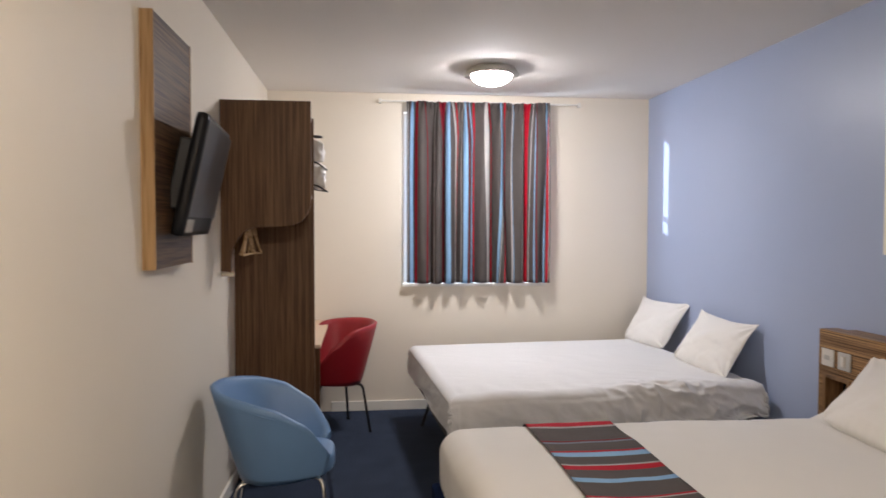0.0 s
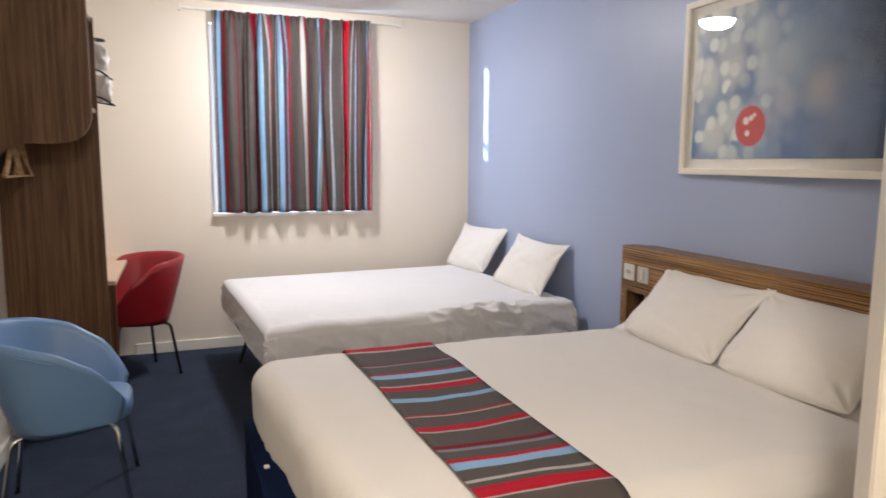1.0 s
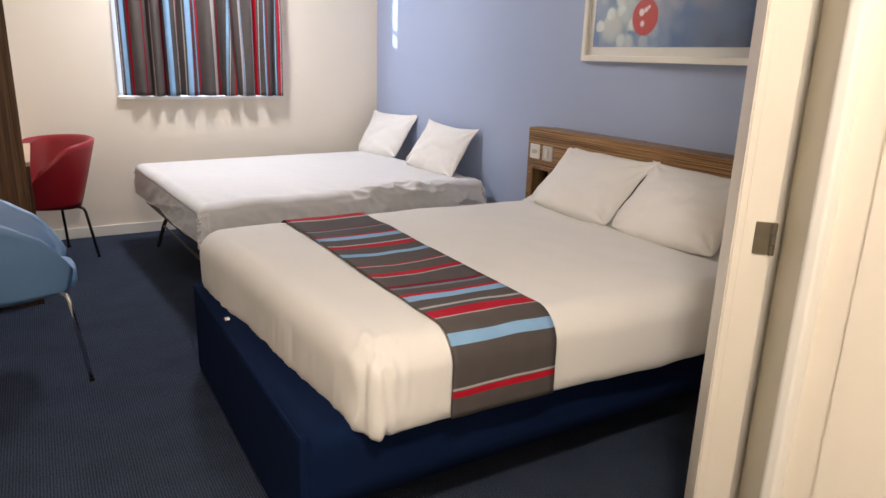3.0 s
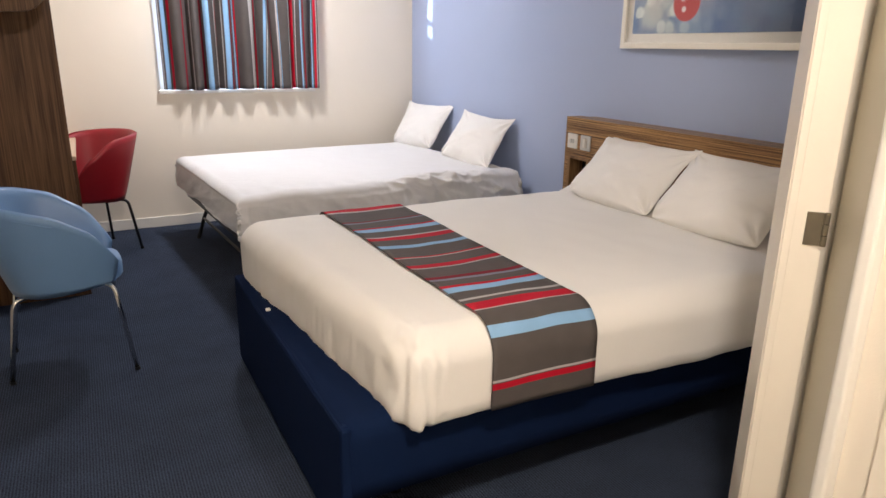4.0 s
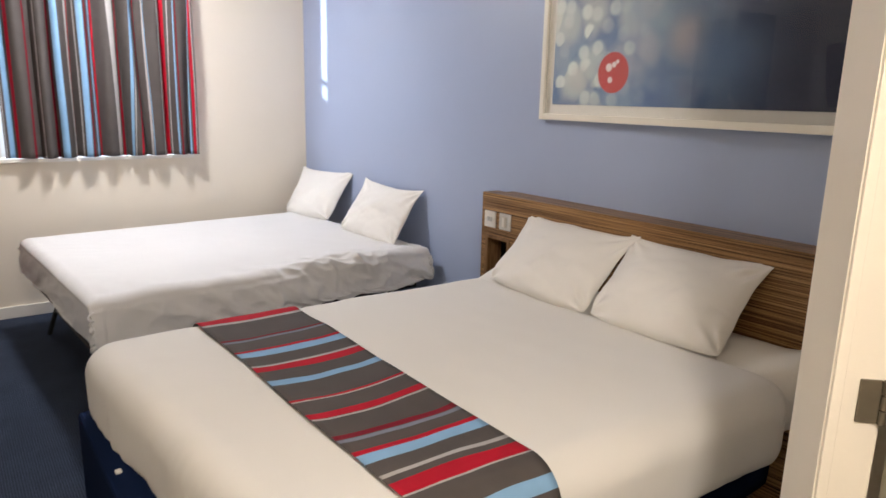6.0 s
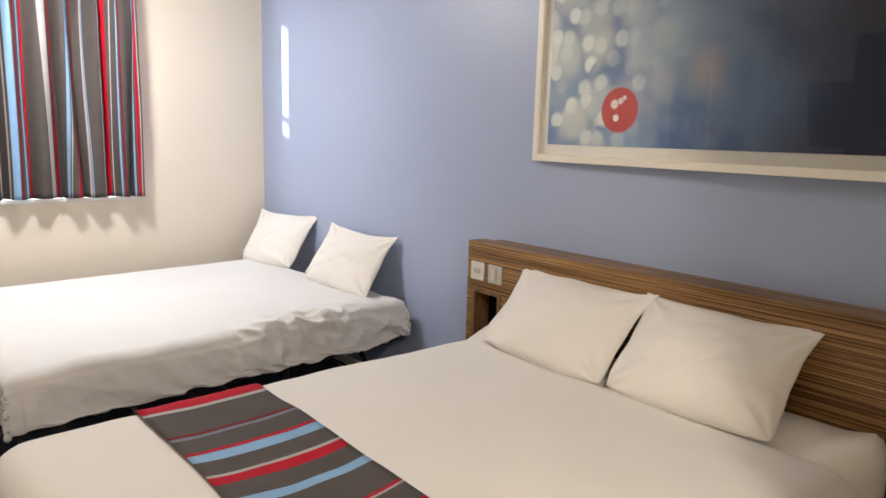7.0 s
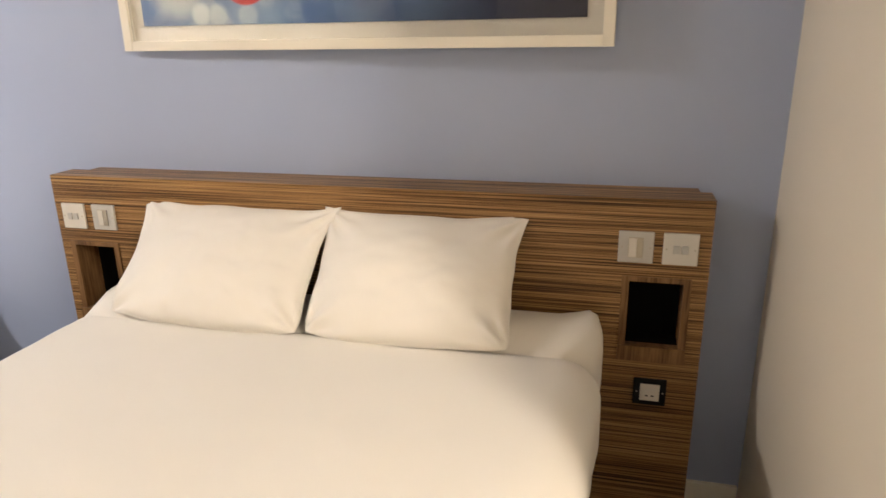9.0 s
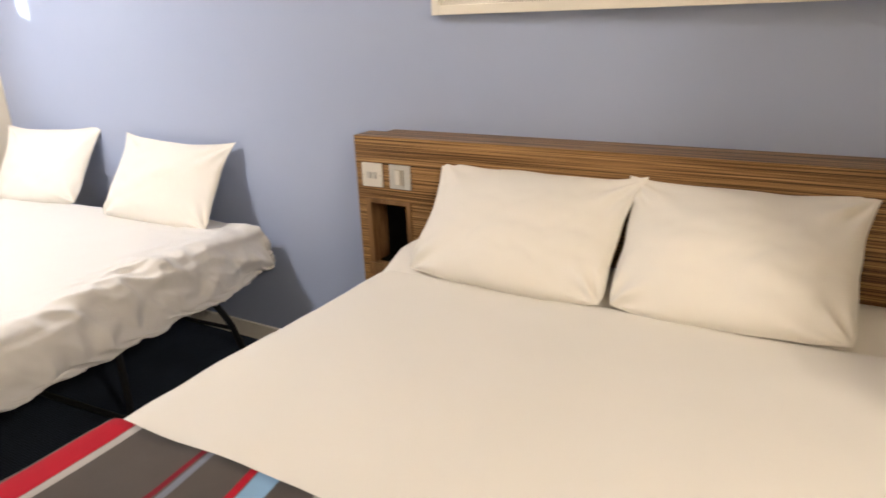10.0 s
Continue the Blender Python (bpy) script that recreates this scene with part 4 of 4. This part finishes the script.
pillow(2.540, 6.366, 0.600, 0.62, 0.405, 0.165, 58, 4, "white pillow leaning on the blue wall", "pillows on the folding bed", 7, 2, 0.10, 0.06)
pillow(2.538, 5.470, 0.600, 0.66, 0.390, 0.165, 58, 6, "white pillow leaning on the blue wall", "pillows on the folding bed", 2, -1, 0.09, -0.02)


# ---- tub chairs ----
RIM = ((0.0, 0.42), (0.06, 0.445), (0.14, 0.525), (0.25, 0.625), (0.47, 0.705), (0.72, 0.745), (1.0, 0.775))


def rim_height(back, top_z):
    for (a, za), (b, zb) in zip(RIM, RIM[1:]):
        if back <= b:
            return 0.42 + (za + (zb - za) * (back - a) / (b - a) - 0.42) * (top_z - 0.42) / 0.355
    return top_z


def tub_chair(x, y, rz, leather, leg_mat, label, top_z, arm, feet):
    """A one-piece tub shell that opens towards +x of its own, on four splayed legs."""
    ch = thing("tub_chair", x, y, 0, label, "chair", "tub chairs", rz)
    bm = bmesh.new()
    n, m = 44, 12
    outer, inner = {}, {}
    for i in range(n + 1):
        th = radians(37) + radians(286) * i / n
        back = (1 - math.cos(th)) / 2
        rise = rim_height(back, top_z)
        rise += (top_z - 0.015 - rise) * arm * max(0, min(1, (back - 0.36) / 0.2))
        for j in range(m + 1):
            v = j / m
            low = 0.360 + 0.040 * (1 - back) ** 2
            z = low + (rise - low) * v
            r0 = 0.205 + 0.097 * ((z - low) / (top_z - low)) ** 0.9
            if math.cos(th) > 0:
                r0 *= ((math.cos(th) / 1.24) ** 3 + abs(math.sin(th)) ** 3) ** (-1 / 3)
            for grid, off in ((outer, 0.0), (inner, -0.035 - 0.012 * (1 - v))):
                r = r0 + off
                ex, ey = r * math.cos(th) * 0.98, r * math.sin(th) * 1.02
                lean = -0.035 * v * back
                zz = z if grid is outer else max(z - 0.004 * (j == m), 0.425)
                grid[i, j] = bm.verts.new((ex + lean, ey, zz))
    for grid, flip in ((outer, False), (inner, True)):
        for i in range(n):
            for j in range(m):
                q = [grid[i, j], grid[i + 1, j], grid[i + 1, j + 1], grid[i, j + 1]]
                bm.faces.new(q[::-1] if flip else q)
    rim = {}
    for i in range(n + 1):
        a, b = outer[i, m].co, inner[i, m].co
        rim[i] = bm.verts.new((a + b) / 2 + Vector((0, 0, 0.012)))
    for i in range(n):
        bm.faces.new((outer[i, m], outer[i + 1, m], rim[i + 1], rim[i]))
        bm.faces.new((rim[i], rim[i + 1], inner[i + 1, m], inner[i, m]))
        bm.faces.new((outer[i + 1, 0], outer[i, 0], inner[i, 0], inner[i + 1, 0]))
    for i in (0, n):
        for j in range(m):
            bm.faces.new((outer[i, j], outer[i, j + 1], inner[i, j + 1], inner[i, j]))
        bm.faces.new((outer[i, m], rim[i], inner[i, m]))
    shell = part("shell", bm, leather, ch, "", True)
    for sgn in (-1, 1):
        pts = []
        for k in range(7):
            th = math.pi + sgn * radians(62 + 5 * k)
            back = (1 - math.cos(th)) / 2
            zz = rim_height(back, top_z)
            zz += (top_z - 0.015 - zz) * arm * max(0, min(1, (back - 0.36) / 0.2)) - 0.030
            pts.append((0.287 * math.cos(th) * 0.98 - 0.033 * back, 0.287 * math.sin(th) * 1.02, zz))
        part("seam", tube(bmesh.new(), pts, 0.003, 6), leather, shell)
    bm = bmesh.new()
    ring_sets = []
    for z, k in ((0.356, 0.93), (0.361, 0.98), (0.372, 1.0), (0.450, 1.0), (0.464, 0.975), (0.471, 0.90), (0.473, 0.60)):
        ring = []
        for q in range(40):
            th = q / 40 * math.tau
            c, d = abs(math.cos(th)), abs(math.sin(th))
            r = (0.205 if math.cos(th) <= 0 else ((c / 0.246) ** 3.6 + (d / 0.176) ** 3.6) ** (-1 / 3.6)) * k
            ring.append(bm.verts.new((r * math.cos(th), r * math.sin(th) * 1.03, z + (0.034 * (1 + math.cos(th)) / 2 if z < 0.40 else 0.0))))
        ring_sets.append(ring)
    for a, b in zip(ring_sets, ring_sets[1:]):
        for q in range(40):
            bm.faces.new((a[q], a[(q + 1) % 40], b[(q + 1) % 40], b[q]))
    bm.faces.new(ring_sets[0][::-1])
    bm.faces.new(ring_sets[-1])
    part("seat", bm, leather, ch, "", True)
    for sx in (-1, 1):
        for sy in (-1, 1):
            fx, fy = (feet[0], feet[1]) if sx > 0 else (-feet[2], feet[3])
            fy *= sy
            hip = 0.352 + 0.034 * (sx > 0)
            leg = bend([(0.10 * sx, 0.10 * sy, hip + 0.010), (0.80 * fx, 0.78 * fy, hip), (fx, fy, 0.004)], 0.035)
            part("leg", tube(bmesh.new(), leg, 0.0095), leg_mat, ch, "thin round metal leg", True)
            part("foot", tube(bmesh.new(), [(fx, fy, 0.0), (fx * 0.998, fy * 0.998, 0.014)], 0.012), BLACK_PLASTIC, ch, "black rubber foot")
    return ch


tub_chair(-0.044, 4.523, 2, BLUE_LEATHER, CHROME, "pale blue leatherette tub chair on chrome legs", 0.790, 0.0, (0.240, 0.275, 0.240, 0.182))
tub_chair(0.115, 6.350, 206, RED_LEATHER, BLACK_METAL, "dark red leatherette tub chair pulled up to the desk", 0.818, 0.6, (0.240, 0.240, 0.205, 0.195))

# ---- wardrobe, desk, rack ----
Y1, Y2, WF = 5.03, 5.40, 0.055
wr = thing("open_wardrobe", (WEST + WF) / 2, Y2, 0, "open walnut veneer wardrobe with a wavy front panel and hanging space", "wardrobe")
outline = [(WEST, 1.290), (-0.378, 1.285)]
outline += [(-0.378 + 0.148 * (1 - math.cos(a)), 1.335 + 0.197 * math.sin(a)) for a in [k / 8 * math.pi / 2 for k in range(9)]]
outline += [(-0.12, 1.534), (-0.07, 1.537)]
outline += [(-0.07 + 0.125 * math.sin(a), 1.537 + 0.15 * (1 - math.cos(a))) for a in [k / 8 * math.pi / 2 for k in range(1, 9)]]
outline += [(WF, 2.222), (WEST, 2.222)]
bm = bmesh.new()
f = bm.faces.new([bm.verts.new((x, Y1, z)) for x, z in outline])
up = bmesh.ops.extrude_face_region(bm, geom=[f])["geom"]
bmesh.ops.translate(bm, vec=(0, 0.022, 0), verts=[v for v in up if isinstance(v, bmesh.types.BMVert)])
part("wavy_panel", local(bm, wr), WALNUT_UP, wr, "upper panel with a wavy lower edge")
part("side_panel", local(boxes((WEST + 0.001, WF - 0.012, Y2, Y2 + 0.022, 0.0, 2.185)), wr), WALNUT_UP, wr, "full height side panel")
for z in (2.16, 1.70):
    part("shelf", local(boxes((WEST + 0.001, WF - 0.02, Y1 + 0.023, Y2 - 0.001, z, z + 0.02)), wr), WALNUT_UP, wr)
part("hanging_rail", local(tube(bmesh.new(), [(-0.30, Y1 + 0.023, 1.625), (-0.30, Y2 - 0.001, 1.625)], 0.011), wr), CHROME, wr, "chrome rail")
part("wall_bracket", local(boxes((WEST + 0.001, -0.36, Y1 + 0.004, Y1 + 0.02, 1.262, 1.284), bevel=0.002), wr), STEEL, wr, "small metal bracket")


def hanger(y, tilt):
    h = thing("coat_hanger", -0.30, y, 1.625, "pale wooden coat hanger on the wardrobe rail", "hanger", "hangers on the rail", tilt)
    part("hook", tube(bmesh.new(), [(0.014 * math.cos(a), 0, 0.014 * math.sin(a) - 0.001) for a in [radians(200 - 20 * k) for k in range(12)]] + [(0, 0, -0.04), (0, 0, -0.09)], 0.002, 6), CHROME, h)
    part("shoulder", tube(bmesh.new(), bend([(-0.125, 0, -0.245), (0, 0, -0.075), (0.125, 0, -0.245)], 0.03), 0.007, 8), PALE_AND_LIT_WOOD, h)
    part("bar", tube(bmesh.new(), [(-0.128, 0, -0.247), (0.128, 0, -0.247)], 0.005, 8), PALE_AND_LIT_WOOD, h)


for y, tilt in ((5.10, 88), (5.15, 86), (5.21, 72), (5.33, 84)):
    hanger(y, tilt)

desk = thing("desk", -0.18, 6.2, 0, "pale topped wall desk with a walnut veneer end panel", "desk")
part("desktop", local(boxes((WEST + 0.001, 0.058, 5.700, NORTH - 0.001, 0.735, 0.760), bevel=0.002), desk), BEECH, desk, "pale wood laminate top")
part("end_panel", local(boxes((WEST + 0.001, 0.055, 5.705, 5.730, 0, 0.734)), desk), WALNUT_UP, desk)
part("modesty_panel", local(boxes((WEST + 0.02, WEST + 0.04, 5.731, NORTH - 0.02, 0.35, 0.734)), desk), WALNUT_UP, desk)

rack = thing("wall_rack", 0.055, 5.52, 1.92, "black wire rack of folded white cloths behind the wardrobe panel", "rack")
for z, reach, dip in ((2.085, 0.085, 0.0), (1.930, 0.112, 0.045), (1.790, 0.118, 0.040)):
    part("wire", local(tube(bmesh.new(), bend([(-0.10, 5.424, z), (0.060, 5.430, z - 0.1 * dip), (reach, 5.455, z - dip), (reach + 0.004, 5.50, z - dip), (-0.10, 5.52, z)], 0.02), 0.005, 8), rack), BLACK_METAL, rack)
for z, reach in ((2.005, 0.094), (1.845, 0.112)):
    part("cloth", local(cushion_box((-0.10, 5.436, z - 0.075), (reach, 5.51, z + 0.066), 0.025, 0.010, lambda q, n: n * (0.020 * noise.noise(q * 20) + 0.012 * noise.noise(q * 45))), rack), LINEN, rack, "folded white cloth", True)

# ---- television on its board ----
tvb = thing("television_board", WEST, 3.98, 1.84, "walnut board fixed to the cream wall, edges coloured as lit", "board")
part("panel", local(boxes((WEST, WEST + 0.045, 3.728, 4.228, 1.385, 2.295)), tvb), WALNUT_LEVEL, tvb)
# paler edge strips put the light on the board's sides into the colour
for y in (3.722, 4.229):
    part("edging", local(boxes((WEST, WEST + 0.047, y, y + 0.005, 1.383, 2.297)), tvb), PALE_AND_LIT_WOOD, tvb, "board edge coloured paler as lit")
tv = tagged(new("television"), "black flat television tilted down on a wall bracket", "television")
tv.matrix_basis = pose(-0.292, 4.17, 1.735, 0, 12.5, 4.2)
part("casing", cushion_box((-0.05, -0.342, -0.245), (0.0, 0.325, 0.23), 0.018, 0.03), BLACK_PLASTIC, tv, "", True)
part("screen", boxes((0.0005, 0.003, -0.318, 0.318, -0.165, 0.205)), SCREEN, tv, "dark grey switched-off screen")
part("bracket_arm", boxes((-0.105, -0.05, -0.24, 0.05, -0.15, 0.13), bevel=0.008), BLACK_METAL, tv)
part("status_sticker", boxes((0.0008, 0.002, -0.315, -0.17, -0.225, -0.175)), STEEL, tv, "pale sticker on the lower bezel")
